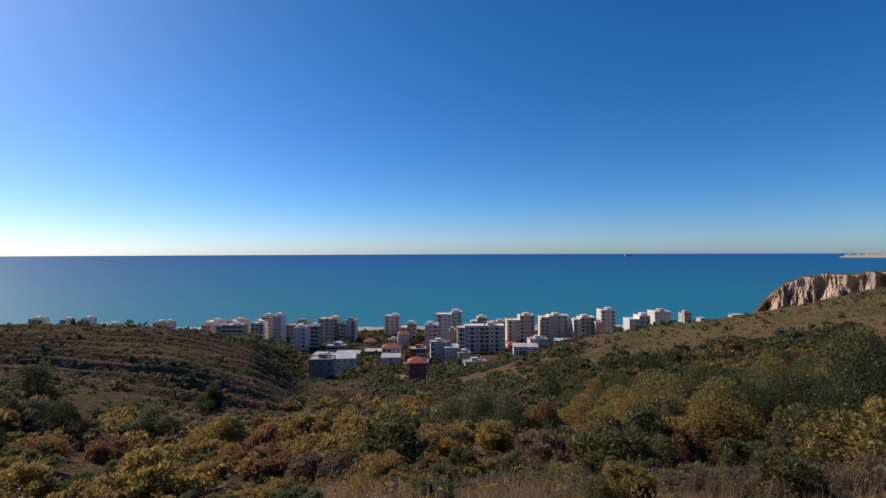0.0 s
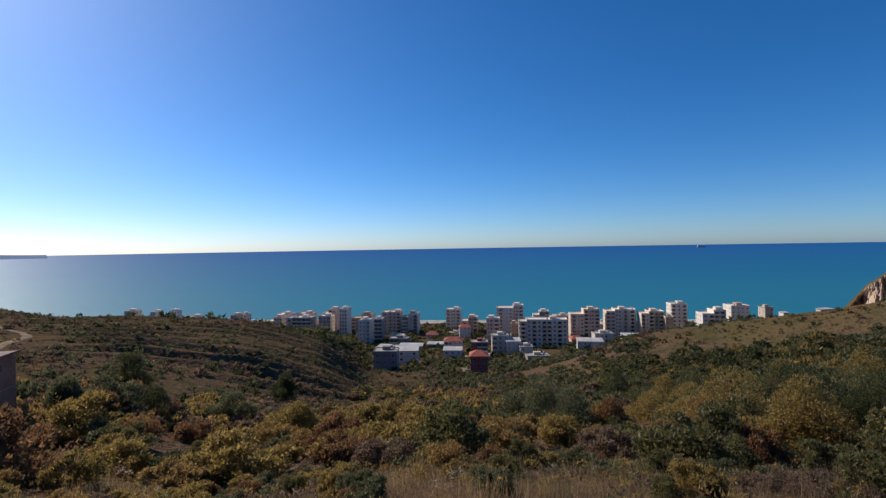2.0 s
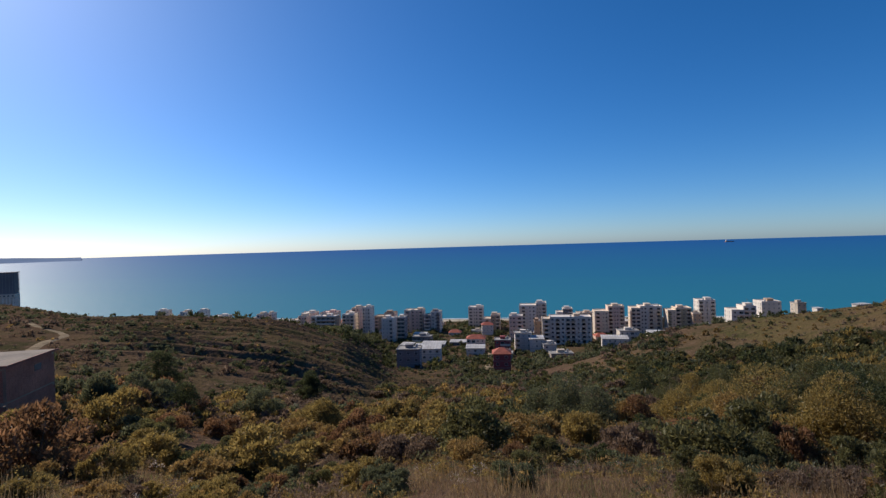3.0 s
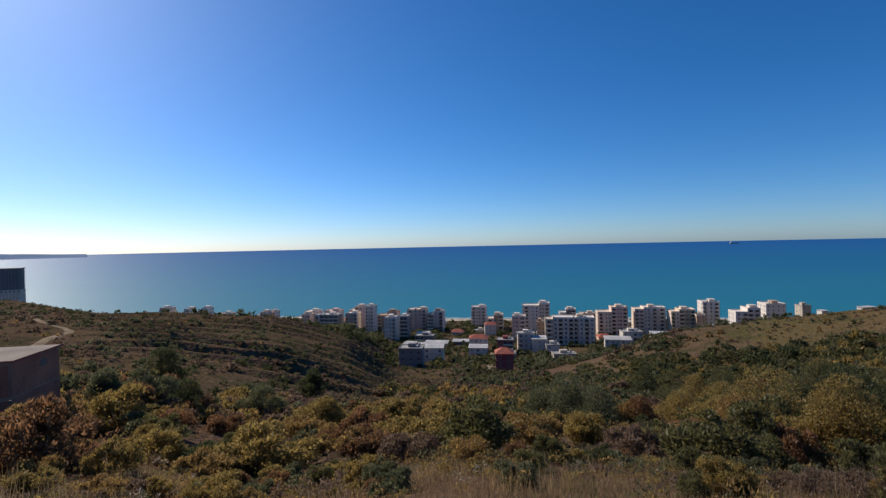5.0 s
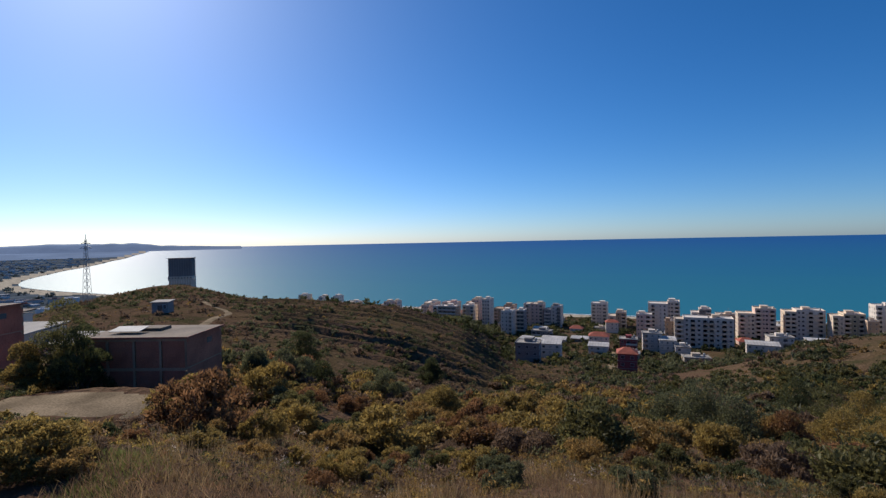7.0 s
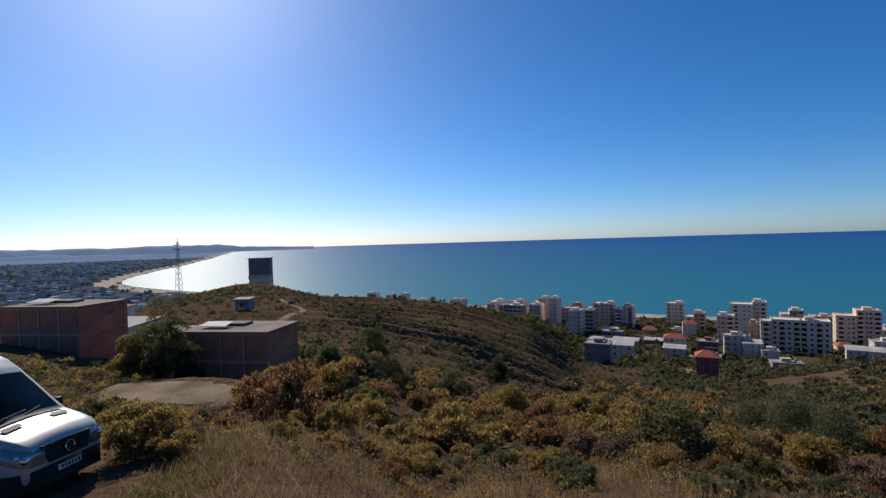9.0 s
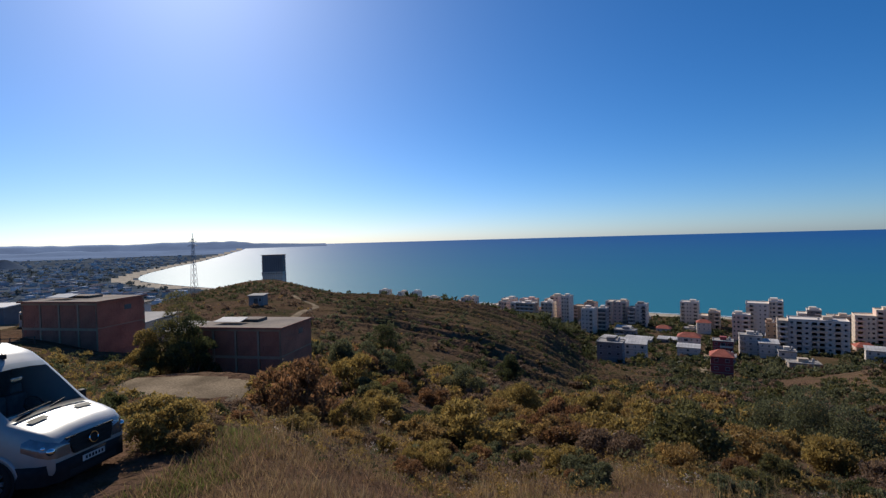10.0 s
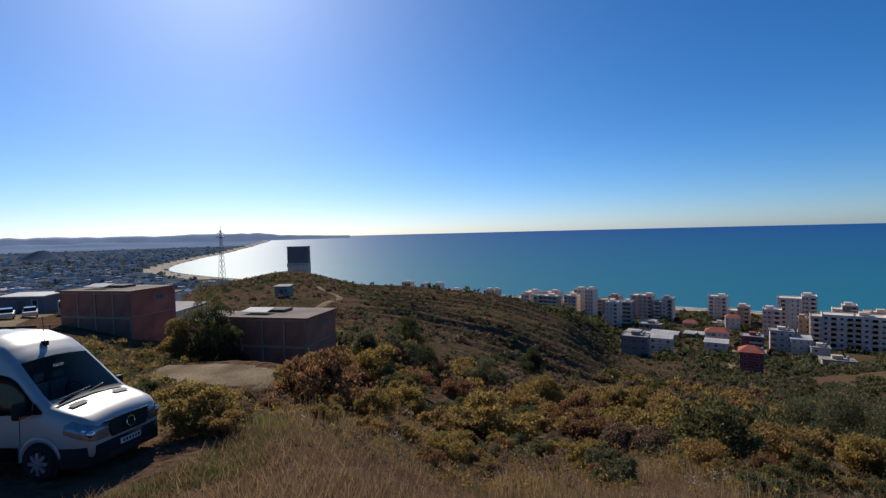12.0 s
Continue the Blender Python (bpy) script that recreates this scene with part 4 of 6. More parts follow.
lane("dirt_track", [(-89, 68), (-93, 75), (-107, 91.5), (-113, 102), (-117, 107), (-124, 110), (-136, 115), (-150, 124)], 2.6, SOIL, "pale dirt track winding over the spur", "track")
lane("lane", [(-17.5, 224), (-20, 240), (-23, 291), (-25.5, 335), (-27, 385)], 4.2, SOIL, "pale lane running down to the beach", "lane")
lane("dirt_pad", [(-45, 19), (-42.5, 20.2), (-39.5, 21.5), (-36, 23), (-34, 24)], 8.0, SOIL, "bare trampled soil before the brick house", "soil")
lane("yard_road", [(-60, 8), (-84, 17), (-100, 25), (-125, 36)], 7.0, SOIL, "pale gravel yard beside the brick houses", "yard")
lane("plain_road", [(-500, 60), (-620, 130), (-760, 160), (-1100, 240)], 12, CONCRETE, "pale road across the plain", "road")


def ship(x, y):
    b = empty("cargo_ship", x, y, lift(math.hypot(x, y)) - 1, 8)
    tagged(b, "far dark cargo ship on the open sea", "ship")
    bm = bmesh.new()
    box(bm, -32, 32, -5, 5, 0, 7)
    for v in bm.verts:
        if v.co.x > 0 and v.co.z > 3:
            v.co.x += 4
    part("hull", bm, BRICK_DARK, b)
    boxed("bridge", [(-28, -20, -4, 4, 7, 16), (-25, -23, -1, 1, 16, 20)], PLASTER["white"], b)


ship(1560, 4100)


def spit_town():
    """The low far city on its spit across the water."""
    for i in range(26):
        az, r = -39.6 - 0.16 * i - 0.05 * math.sin(i * 5.1), 4300
        x, y = polar_at(az, r)
        b = empty("far_building", x, y, lift(r) - 1, 40)
        tagged(b, "pale far building on the spit across the water", "building", "far city on the spit")
        h = 10 + 9 * abs(math.sin(i * 2.3)) + 0.6 * i
        boxed("wall", [(-9, 9, -8, 8, 0, h)], PLASTER["cream" if i % 3 else "white"], b)
        boxed("roof", [(-9.5, 9.5, -8.5, 8.5, h, h + 0.8)], CONCRETE, b)
    verts, faces = [], []
    for i in range(31):
        az = -39.2 - 0.25 * i
        for r, z in ((4150, -4), (4250, 5 + min(i, 8) * 0.9), (4500, -4)):
            x, y = polar_at(az, r)
            verts.append((x, y, lift(r) + z))
    for i in range(30):
        faces += [(3 * i + j, 3 * i + j + 1, 3 * i + j + 4, 3 * i + j + 3) for j in range(2)]
    tagged(mesh_object("spit", verts, faces, SAND), "low sandy spit carrying a far city", "spit", kind="structure")


spit_town()



# ---------------------------------------------------------------- the parked van
PAINT = material("silver_van_paint", (0.40, 0.39, 0.375), 0.38, metal=0.3, scale=0.6, vary=0.05, spots=0.03, specular=0.5)
BLACK = material("black_plastic", (0.018, 0.018, 0.019), 0.6, specular=0.15)
SCREEN = material("tinted_screen_glass", (0.012, 0.014, 0.017), 0.06, vary=0.2, specular=0.6)
TYRE = material("tyre_rubber", (0.02, 0.02, 0.02), 0.85, scale=3)
RIM = material("grey_wheel_cover", (0.34, 0.34, 0.35), 0.4, metal=0.5)
LAMP = material("headlamp_glass", (0.20, 0.21, 0.23), 0.15, metal=0.6, specular=0.7)
CHROME = material("chrome", (0.75, 0.75, 0.77), 0.12, metal=1.0)
AMBER = material("amber_lens", (0.5, 0.16, 0.02), 0.2)
PLATE = material("plate_white", (0.55, 0.55, 0.53), 0.5)
DASH = material("grey_cab_plastic", (0.10, 0.105, 0.11), 0.7)


def clear_glass():
    """Lightly tinted glass: sees through, with a gloss that grows at a slant."""
    m = bpy.data.materials.new("clear_screen_glass")
    m.use_nodes = True
    n, l = m.node_tree.nodes, m.node_tree.links
    n.remove(n["Principled BSDF"])
    tr, gl, mix, lw = n.new("ShaderNodeBsdfTransparent"), n.new("ShaderNodeBsdfGlossy"), n.new("ShaderNodeMixShader"), n.new("ShaderNodeLayerWeight")
    tr.inputs[0].default_value = (0.82, 0.88, 0.88, 1)
    gl.inputs["Roughness"].default_value = 0.03
    lw.inputs["Blend"].default_value = 0.09
    l.new(lw.outputs["Fresnel"], mix.inputs[0]), l.new(tr.outputs[0], mix.inputs[1]), l.new(gl.outputs[0], mix.inputs[2])
    l.new(mix.outputs[0], n["Material Output"].inputs["Surface"])
    return m


CLEAR = clear_glass()
CREAM_TRIM = material("dashboard_paper", (0.82, 0.82, 0.74), 0.8)

# x, underside, belt half width, belt height, shoulder half width, shoulder height, roof half width, top
STATIONS = np.array([
    (1.02, 0.40, 0.74, 0.74, 0.66, 0.92, 0.42, 0.97),
    (0.97, 0.33, 0.86, 0.80, 0.78, 1.01, 0.56, 1.08),
    (0.80, 0.29, 0.95, 0.90, 0.85, 1.12, 0.66, 1.20),
    (0.50, 0.28, 0.985, 0.98, 0.90, 1.22, 0.74, 1.30),
    (0.14, 0.28, 0.99, 1.06, 0.93, 1.32, 0.80, 1.41),
    (-0.10, 0.28, 0.99, 1.10, 0.92, 1.45, 0.80, 1.63),
    (-0.45, 0.28, 0.99, 1.12, 0.89, 1.78, 0.765, 1.98),
    (-0.80, 0.28, 0.99, 1.14, 0.85, 2.12, 0.71, 2.33),
    (-1.10, 0.28, 0.99, 1.15, 0.845, 2.32, 0.69, 2.57),
    (-1.60, 0.28, 0.99, 1.15, 0.84, 2.46, 0.67, 2.74),
    (-2.40, 0.28, 0.99, 1.15, 0.84, 2.50, 0.67, 2.79),
    (-4.70, 0.30, 0.99, 1.15, 0.84, 2.50, 0.67, 2.78),
    (-4.80, 0.38, 0.95, 1.10, 0.80, 2.42, 0.60, 2.68)])


def station(x):
    s = STATIONS[::-1]
    return [float(np.interp(x, s[:, 0], s[:, k])) for k in range(1, 8)]


def van_section(x):
    zb, hw, bz, sw, sz, rw, tz = station(x)
    half = [(0.0, zb), (hw * 0.88, zb), (hw * 0.985, zb + 0.10), (hw, (zb + bz) / 2), (hw, bz), (sw + (hw - sw) * 0.45, bz + (sz - bz) * 0.55), (sw, sz),
            ((sw + rw) / 2 + 0.03, sz + (tz - 0.05 - sz) * 0.68), (rw, tz - 0.05), (rw * 0.5, tz - 0.015), (0.0, tz)]
    return half + [(-y, z) for y, z in half[-2:0:-1]]


def van_side(x, z, out=0.012):
    """The body's half width at x and z, a little proud."""
    sec = van_section(x)[:11]
    for (y0, z0), (y1, z1) in zip(sec[1:], sec[2:]):
        if z0 <= z <= z1 and z1 > z0:
            return y0 + (y1 - y0) * (z - z0) / (z1 - z0) + out
    return sec[4][0] + out


def side_patch(name, outline, mat, parent, sign, cols=8, out=0.014, label=""):
    """A panel that follows the van's flank; outline: (x, low z, high z) rows along x."""
    bm = bmesh.new()
    rows = []
    xs = np.linspace(outline[0][0], outline[-1][0], cols)
    ox = [o[0] for o in outline]
    order = np.argsort(ox)
    for x in xs:
        lo, hi = (float(np.interp(x, np.array(ox)[order], np.array([o[k] for o in outline])[order])) for k in (1, 2))
        rows.append([bm.verts.new((x, sign * van_side(x, z, out), z)) for z in np.linspace(lo, hi, 6)])
    for a, b in zip(rows, rows[1:]):
        for i in range(5):
            bm.faces.new((a[i], a[i + 1], b[i + 1], b[i]))
    bmesh.ops.solidify(bm, geom=bm.faces[:], thickness=0.01)
    return part(name, bm, mat, parent, label, True)


def top_patch(name, x0, x1, y0, y1, mat, parent, out=0.012, cols=8, label=""):
    """A panel that follows bonnet, screen or roof; y as a share of the roof's half width."""
    bm = bmesh.new()
    rows = []
    for x in np.linspace(x0, x1, cols):
        zb, hw, bz, sw, sz, rw, tz = station(x)
        rows.append([])
        for k in np.linspace(y0, y1, 9):
            a = abs(k)
            z = tz - 0.03 * a if a <= 0.5 else tz - 0.015 - 0.07 * (a - 0.5)
            rows[-1].append(bm.verts.new((x + out * 0.7, rw * k, z + out)))
    for a, b in zip(rows, rows[1:]):
        for i in range(8):
            bm.faces.new((a[i], b[i], b[i + 1], a[i + 1]))
    return part(name, bm, mat, parent, label, True)


def ring(bm, cx, cy, cz, radii, ys, seg=28):
    """A turned profile about the y axis."""
    loops = []
    for r, y in zip(radii, ys):
        loops.append([bm.verts.new((cx + r * math.cos(6.2832 * i / seg), cy + y, cz + r * math.sin(6.2832 * i / seg))) for i in range(seg)])
    for a, b in zip(loops, loops[1:]):
        for i in range(seg):
            bm.faces.new((a[i], a[(i + 1) % seg], b[(i + 1) % seg], b[i]))
    return loops


def van():
    b = new("van")
    tagged(b, "silver high-roof panel van parked on rough grass", "van")
    xs = sorted(set(np.round(np.concatenate([STATIONS[:, 0], np.linspace(1.0, -1.7, 28), np.linspace(-1.8, -4.7, 12)]), 3)), reverse=True)
    bm = bmesh.new()
    loops = [[bm.verts.new((x, y, z)) for y, z in van_section(x)] for x in xs]
    n = len(loops[0])
    for k, (a, c) in enumerate(zip(loops, loops[1:])):
        for i in range(n):
            if not (i in (8, 9, 10, 11) and xs[k] < 0.11 and xs[k + 1] > -0.78):       # the windscreen's opening
                bm.faces.new((a[i], c[i], c[(i + 1) % n], a[(i + 1) % n]))
    bm.faces.new(loops[0][::-1]), bm.faces.new(loops[-1])
    bmesh.ops.recalc_face_normals(bm, faces=bm.faces[:])
    part("body", bm, PAINT, b, "silver painted body", True)
    # lower black cladding and bumper
    bm = bmesh.new()
    rows = []
    for x in np.linspace(1.06, 0.42, 10):
        zb, hw, bz, sw, sz, rw, tz = station(min(x, 1.0))
        k = 1.0 if x < 0.98 else 0.93
        rows.append([bm.verts.new((x, s * (hw * k + 0.02), z)) for s in (-1, 1) for z in (0.24, 0.42, 0.60)])
    for a, c in zip(rows, rows[1:]):
        for s in (0, 3):
            for i in (0, 1):
                bm.faces.new((a[s + i], c[s + i], c[s + i + 1], a[s + i + 1]))
    f = rows[0]
    for i in (0, 1):
        bm.faces.new((f[i], f[i + 1], f[i + 4], f[i + 3]))
    for a, c in zip(rows, rows[1:]):
        bm.faces.new((a[2], c[2], c[5], a[5]))
    bmesh.ops.recalc_face_normals(bm, faces=bm.faces[:])
    bumper = part("bumper", bm, BLACK, b, "black plastic front bumper", True)
    boxed("number_plate", [(1.066, 1.078, -0.26, 0.26, 0.44, 0.55)], PLATE, bumper, "white number plate")
    boxed("plate_bars", [(1.079, 1.082, -0.20 + 0.075 * i, -0.20 + 0.075 * i + 0.045, 0.465, 0.525) for i in range(6)], BLACK, bumper)
    boxed("lower_intake", [(1.062, 1.07, -0.55, 0.55, 0.28, 0.38)], TYRE, bumper)
    # grille with bars and a plain round badge
    bm = bmesh.new()
    v = [bm.verts.new(c) for c in ((1.075, -0.42, 0.66), (1.075, 0.42, 0.66), (1.03, 0.56, 0.99), (1.03, -0.56, 0.99), (0.95, -0.42, 0.66), (0.95, 0.42, 0.66), (0.93, 0.56, 0.99), (0.93, -0.56, 0.99))]
    for q in ((0, 1, 2, 3), (4, 0, 3, 7), (1, 5, 6, 2), (3, 2, 6, 7), (0, 4, 5, 1)):
        bm.faces.new([v[i] for i in q])
    grille = part("grille", bm, BLACK, b, "dark grille")
    for k in range(3):
        z = 0.73 + 0.085 * k
        x = 1.075 - 0.045 * (z - 0.66) / 0.33
        boxed("grille_bar", [(x, x + 0.012, -0.43 - 0.05 * k, 0.43 + 0.05 * k, z, z + 0.022)], TYRE, grille)
    bm = bmesh.new()
    bmesh.ops.create_cone(bm, cap_ends=True, segments=28, radius1=0.105, radius2=0.105, depth=0.012, matrix=pose(1.072, 0, 0.83, 0, 82, 0))
    part("badge", bm, BLACK, grille)
    bm = bmesh.new()
    for i in range(28):
        a0, a1 = 6.2832 * i / 28, 6.2832 * (i + 1) / 28
        bar(bm, (1.085 - 0.014 * math.sin(a0), 0.1 * math.cos(a0), 0.83 + 0.1 * math.sin(a0)), (1.085 - 0.014 * math.sin(a1), 0.1 * math.cos(a1), 0.83 + 0.1 * math.sin(a1)), 0.018)
    part("badge_ring", bm, CHROME, grille, "round chrome badge")
    # headlamps, each a curved lens on the wing
    for s in (-1, 1):
        bm = bmesh.new()
        rows = []
        for k, x in enumerate(np.linspace(1.015, 0.52, 9)):
            lo = 0.68 + 0.20 * (k / 8) ** 0.9
            hi = 0.97 + 0.17 * (k / 8) - 0.10 * max(0, (k - 6) / 2)
            rows.append([bm.verts.new((x + 0.012, s * (van_side(x, z, 0.018) if k else van_side(x, z, 0.005)), z)) for z in np.linspace(lo, max(hi, lo + 0.015), 6)])
        inner = [bm.verts.new((1.045, s * 0.50, z)) for z in np.linspace(0.68, 0.97, 6)]
        rows.insert(0, inner)
        for a, c in zip(rows, rows[1:]):
            for i in range(5):
                bm.faces.new((a[i], a[i + 1], c[i + 1], c[i]))
        bmesh.ops.recalc_face_normals(bm, faces=bm.faces[:])
        lamp = part("headlamp", bm, LAMP, b, "clear headlamp", True)
        for cx, cz, r in ((0.96, 0.83, 0.075), (0.86, 0.90, 0.055)):
            bm = bmesh.new()
            bmesh.ops.create_uvsphere(bm, u_segments=16, v_segments=8, radius=r, matrix=Matrix.Translation((cx, s * (van_side(cx, cz, -0.03)), cz)))
            part("lamp_bowl", bm, CHROME, lamp, smooth_faces=True)
    # glass
    top_patch("windscreen", 0.11, -0.79, -1.0, 1.0, CLEAR, b, label="windscreen reflecting the sky over a dark cab").visible_shadow = False
    # cab behind the glass: dashboard with papers, steering wheel, seats, bulkhead
    bm = bmesh.new()
    box(bm, -0.62, 0.10, -0.78, 0.78, 1.10, 1.33, bevel=0.04)
    dash = part("dashboard", bm, DASH, b, "dark grey dashboard")
    boxed("paper", [(-0.40, -0.08, -0.55, 0.02, 1.332, 1.345), (-0.45, -0.12, 0.12, 0.52, 1.332, 1.35), (-0.30, -0.05, 0.05, 0.10, 1.332, 1.40)], CREAM_TRIM, dash, "pale papers lying on the dashboard")
    bm = bmesh.new()
    for i in range(20):
        a0, a1 = 6.2832 * i / 20, 6.2832 * (i + 1) / 20
        bar(bm, (-0.66 - 0.10 * math.sin(a0), 0.40 + 0.2 * math.cos(a0), 1.38 + 0.17 * math.sin(a0)), (-0.66 - 0.10 * math.sin(a1), 0.40 + 0.2 * math.cos(a1), 1.38 + 0.17 * math.sin(a1)), 0.03)
    part("steering_wheel", bm, BLACK, b)
    for y in (-0.52, 0.0, 0.45):
        bm = bmesh.new()
        box(bm, -1.25, -1.10, y - 0.21, y + 0.21, 0.95, 1.62, bevel=0.05)
        box(bm, -1.22, -1.12, y - 0.12, y + 0.12, 1.64, 1.84, bevel=0.04)
        part("seat", bm, DASH, b, "grey cloth seat")
    boxed("bulkhead", [(-1.72, -1.68, -0.82, 0.82, 0.5, 2.3)], DASH, b)
    bm = bmesh.new()
    box(bm, -0.66, -0.62, -0.12, 0.12, 1.98, 2.05, bevel=0.01)
    part("rear_mirror", bm, CHROME, b)
    top_patch("scuttle", 0.20, 0.10, -0.98, 0.98, BLACK, b, out=0.024, cols=3)
    for s in (-0.62, 0.05):
        bm = bmesh.new()
        bar(bm, (0.13, s - 0.05, 1.455), (0.05, s + 0.52 * (0.74 - s), 1.52), 0.02)
        part("wiper", bm, BLACK, b)
    for s in (-1, 1):
        side_patch("door_window", [(-0.20, 1.26, 1.47), (-0.66, 1.24, 1.92), (-0.95, 1.23, 2.0), (-1.55, 1.23, 2.0)], SCREEN, b, s, label="dark door window")
        side_patch("quarter_window", [(0.02, 1.25, 1.30), (-0.17, 1.25, 1.46)], BLACK, b, s, cols=4)
        side_patch("rear_side_panel", [(-1.75, 1.23, 1.98), (-3.0, 1.23, 1.98)], SCREEN, b, s)
        side_patch("sill", [(-0.50, 0.30, 0.62), (-3.2, 0.30, 0.62)], BLACK, b, s, out=0.02, label="black lower side cladding")
        side_patch("door_seam", [(-0.44, 0.64, 1.22), (-0.455, 0.64, 1.22)], BLACK, b, s, cols=2, out=0.004)
        side_patch("door_seam", [(-1.66, 0.64, 2.1), (-1.675, 0.64, 2.1)], BLACK, b, s, cols=2, out=0.004)
        bm = bmesh.new()
        bar(bm, (-1.5, s * van_side(-1.5, 1.1, 0.03), 1.1), (-1.28, s * van_side(-1.28, 1.1, 0.03), 1.1), 0.035)
        part("door_handle", bm, BLACK, b)
        # mirror on its arm
        bm = bmesh.new()
        box(bm, -0.36, -0.20, 1.05, 1.24, 1.20, 1.52, bevel=0.05)
        box(bm, -0.27, -0.19, 0.90, 1.08, 1.24, 1.32)
        for v in bm.verts:
            v.co.y *= s
        bmesh.ops.recalc_face_normals(bm, faces=bm.faces[:])
        mirror = part("wing_mirror", bm, BLACK, b, "black wing mirror")
        boxed("indicator", [(-0.205, -0.185, min(s * 1.07, s * 1.2), max(s * 1.07, s * 1.2), 1.22, 1.27)], AMBER, mirror)
        top_patch("bonnet_vent", 0.43, 0.29, 0.66 * s - 0.25, 0.66 * s + 0.25, BLACK, b, out=0.022, cols=4)
        # arches and wheels
        for wx in (0.0, -3.67):
            bm = bmesh.new()
            pts = []
            for i in range(19):
                a = math.pi * i / 18
                pts.append([bm.verts.new((wx + r * math.cos(a), s * (van_side(min(wx + r * math.cos(a), 0.9), 0.40 + r * math.sin(a), o)), 0.34 + r * math.sin(a))) for r, o in ((0.395, 0.012), (0.44, 0.030), (0.485, 0.026), (0.50, 0.004))])
            for a, c in zip(pts, pts[1:]):
                for i in range(3):
                    bm.faces.new((a[i], a[i + 1], c[i + 1], c[i]))
            part("wheel_arch", bm, PAINT, b, smooth_faces=True)
            bm = bmesh.new()
            c0 = bm.verts.new((wx, s * 0.998, 0.34))
            rim_ = [bm.verts.new((wx + 0.41 * math.cos(math.pi * (i / 18 * 1.5 - 0.25)), s * 1.0, 0.34 + 0.41 * math.sin(math.pi * (i / 18 * 1.5 - 0.25)))) for i in range(19)]
            for a, c in zip(rim_, rim_[1:]):
                bm.faces.new((c0, a, c))
            part("arch_liner", bm, TYRE, b)
            w = new("wheel")
            w.parent = b
            w.matrix_basis = pose(wx, s * 0.93, 0.34)
            bm = bmesh.new()
            ring(bm, 0, 0, 0, (0.21, 0.24, 0.315, 0.345, 0.345, 0.315, 0.22), [s * k for k in (0.085, 0.105, 0.105, 0.075, -0.10, -0.12, -0.12)])
            bmesh.ops.recalc_face_normals(bm, faces=bm.faces[:])
            part("tyre", bm, TYRE, w, "black tyre", True)
            bm = bmesh.new()
            ls = ring(bm, 0, 0, 0, (0.215, 0.205, 0.18, 0.08, 0.07), [s * k for k in (0.09, 0.075, 0.06, 0.085, 0.10)])
            bm.faces.new(ls[-1])
            bmesh.ops.recalc_face_normals(bm, faces=bm.faces[:])
            part("wheel_cover", bm, BLACK, w, "dark wheel dish")
            for i in range(8):
                a = 6.2832 * i / 8
                bm = bmesh.new()
                bar(bm, (0.05 * math.cos(a), s * 0.105, 0.05 * math.sin(a)), (0.21 * math.cos(a), s * 0.095, 0.21 * math.sin(a)), 0.062)
                part("spoke", bm, RIM, w)
            bm = bmesh.new()
            bmesh.ops.create_cone(bm, cap_ends=True, segments=20, radius1=0.085, radius2=0.085, depth=0.03, matrix=pose(0, s * 0.125, 0, 90, 0, 0))
            part("hub_cap", bm, RIM, w, "grey hub cap")
    bm = bmesh.new()
    box(bm, -1.02, -0.88, -0.04, 0.04, 2.43, 2.53, bevel=0.015)
    bar(bm, (-0.95, 0, 2.5), (-1.0, 0, 3.05), 0.01)
    part("antenna", bm, BLACK, b, "black roof antenna")
    for y in (-0.45, 0.45):
        boxed("roof_rail", [(-4.3, -1.7, y - 0.02, y + 0.02, 2.76, 2.82)], BLACK, b)
    b.matrix_basis = pose(VAN[0], VAN[1], VAN[2], 0, 0, VAN[3]) @ pose(0, 0, 0, -3.3, -2.3, 0)
    return b


van()


# ---------------------------------------------------------------- vehicles on the far yard
def far_vehicle(az, r, yaw, truck, paint, label):
    x, y = polar_at(az, r)
    z = ground(x, y) + 0.14
    b = empty("truck" if truck else "parked_car", x, y, z, yaw)
    tagged(b, label, "truck" if truck else "car")
    if truck:
        boxed("cab", [(2.0, 3.9, -1.1, 1.1, 0.5, 2.7)], paint, b, bevel=0.12)
        boxed("bed", [(-3.6, 1.9, -1.15, 1.15, 0.85, 1.0), (-3.6, 1.9, -1.15, -1.1, 1.0, 1.6), (-3.6, 1.9, 1.1, 1.15, 1.0, 1.6), (-3.6, -3.5, -1.1, 1.1, 1.0, 1.6)], paint, b)
        boxed("windscreen", [(3.9, 3.92, -0.95, 0.95, 1.6, 2.4)], SCREEN, b)
        axles = (-2.4, 2.8)
    else:
        bm = bmesh.new()
        box(bm, -2.1, 2.1, -0.85, 0.85, 0.35, 0.95, bevel=0.12)
        part("body", bm, paint, b, smooth_faces=False)
        bm = bmesh.new()
        vs = box(bm, -1.5, 0.9, -0.75, 0.75, 0.95, 1.45)
        for v in vs:
            if v.co.z > 1.2:
                v.co.x *= 0.72
                v.co.y *= 0.86
        part("cabin", bm, SCREEN, b)
        axles = (-1.3, 1.3)
    for ax in axles:
        for s in (-1, 1):
            bm = bmesh.new()
            ring(bm, ax, s * 0.78, 0.34, (0.12, 0.3, 0.34, 0.34, 0.3), [s * k for k in (0.1, 0.1, 0.06, -0.1, -0.12)], seg=16)
            part("wheel", bm, TYRE, b)


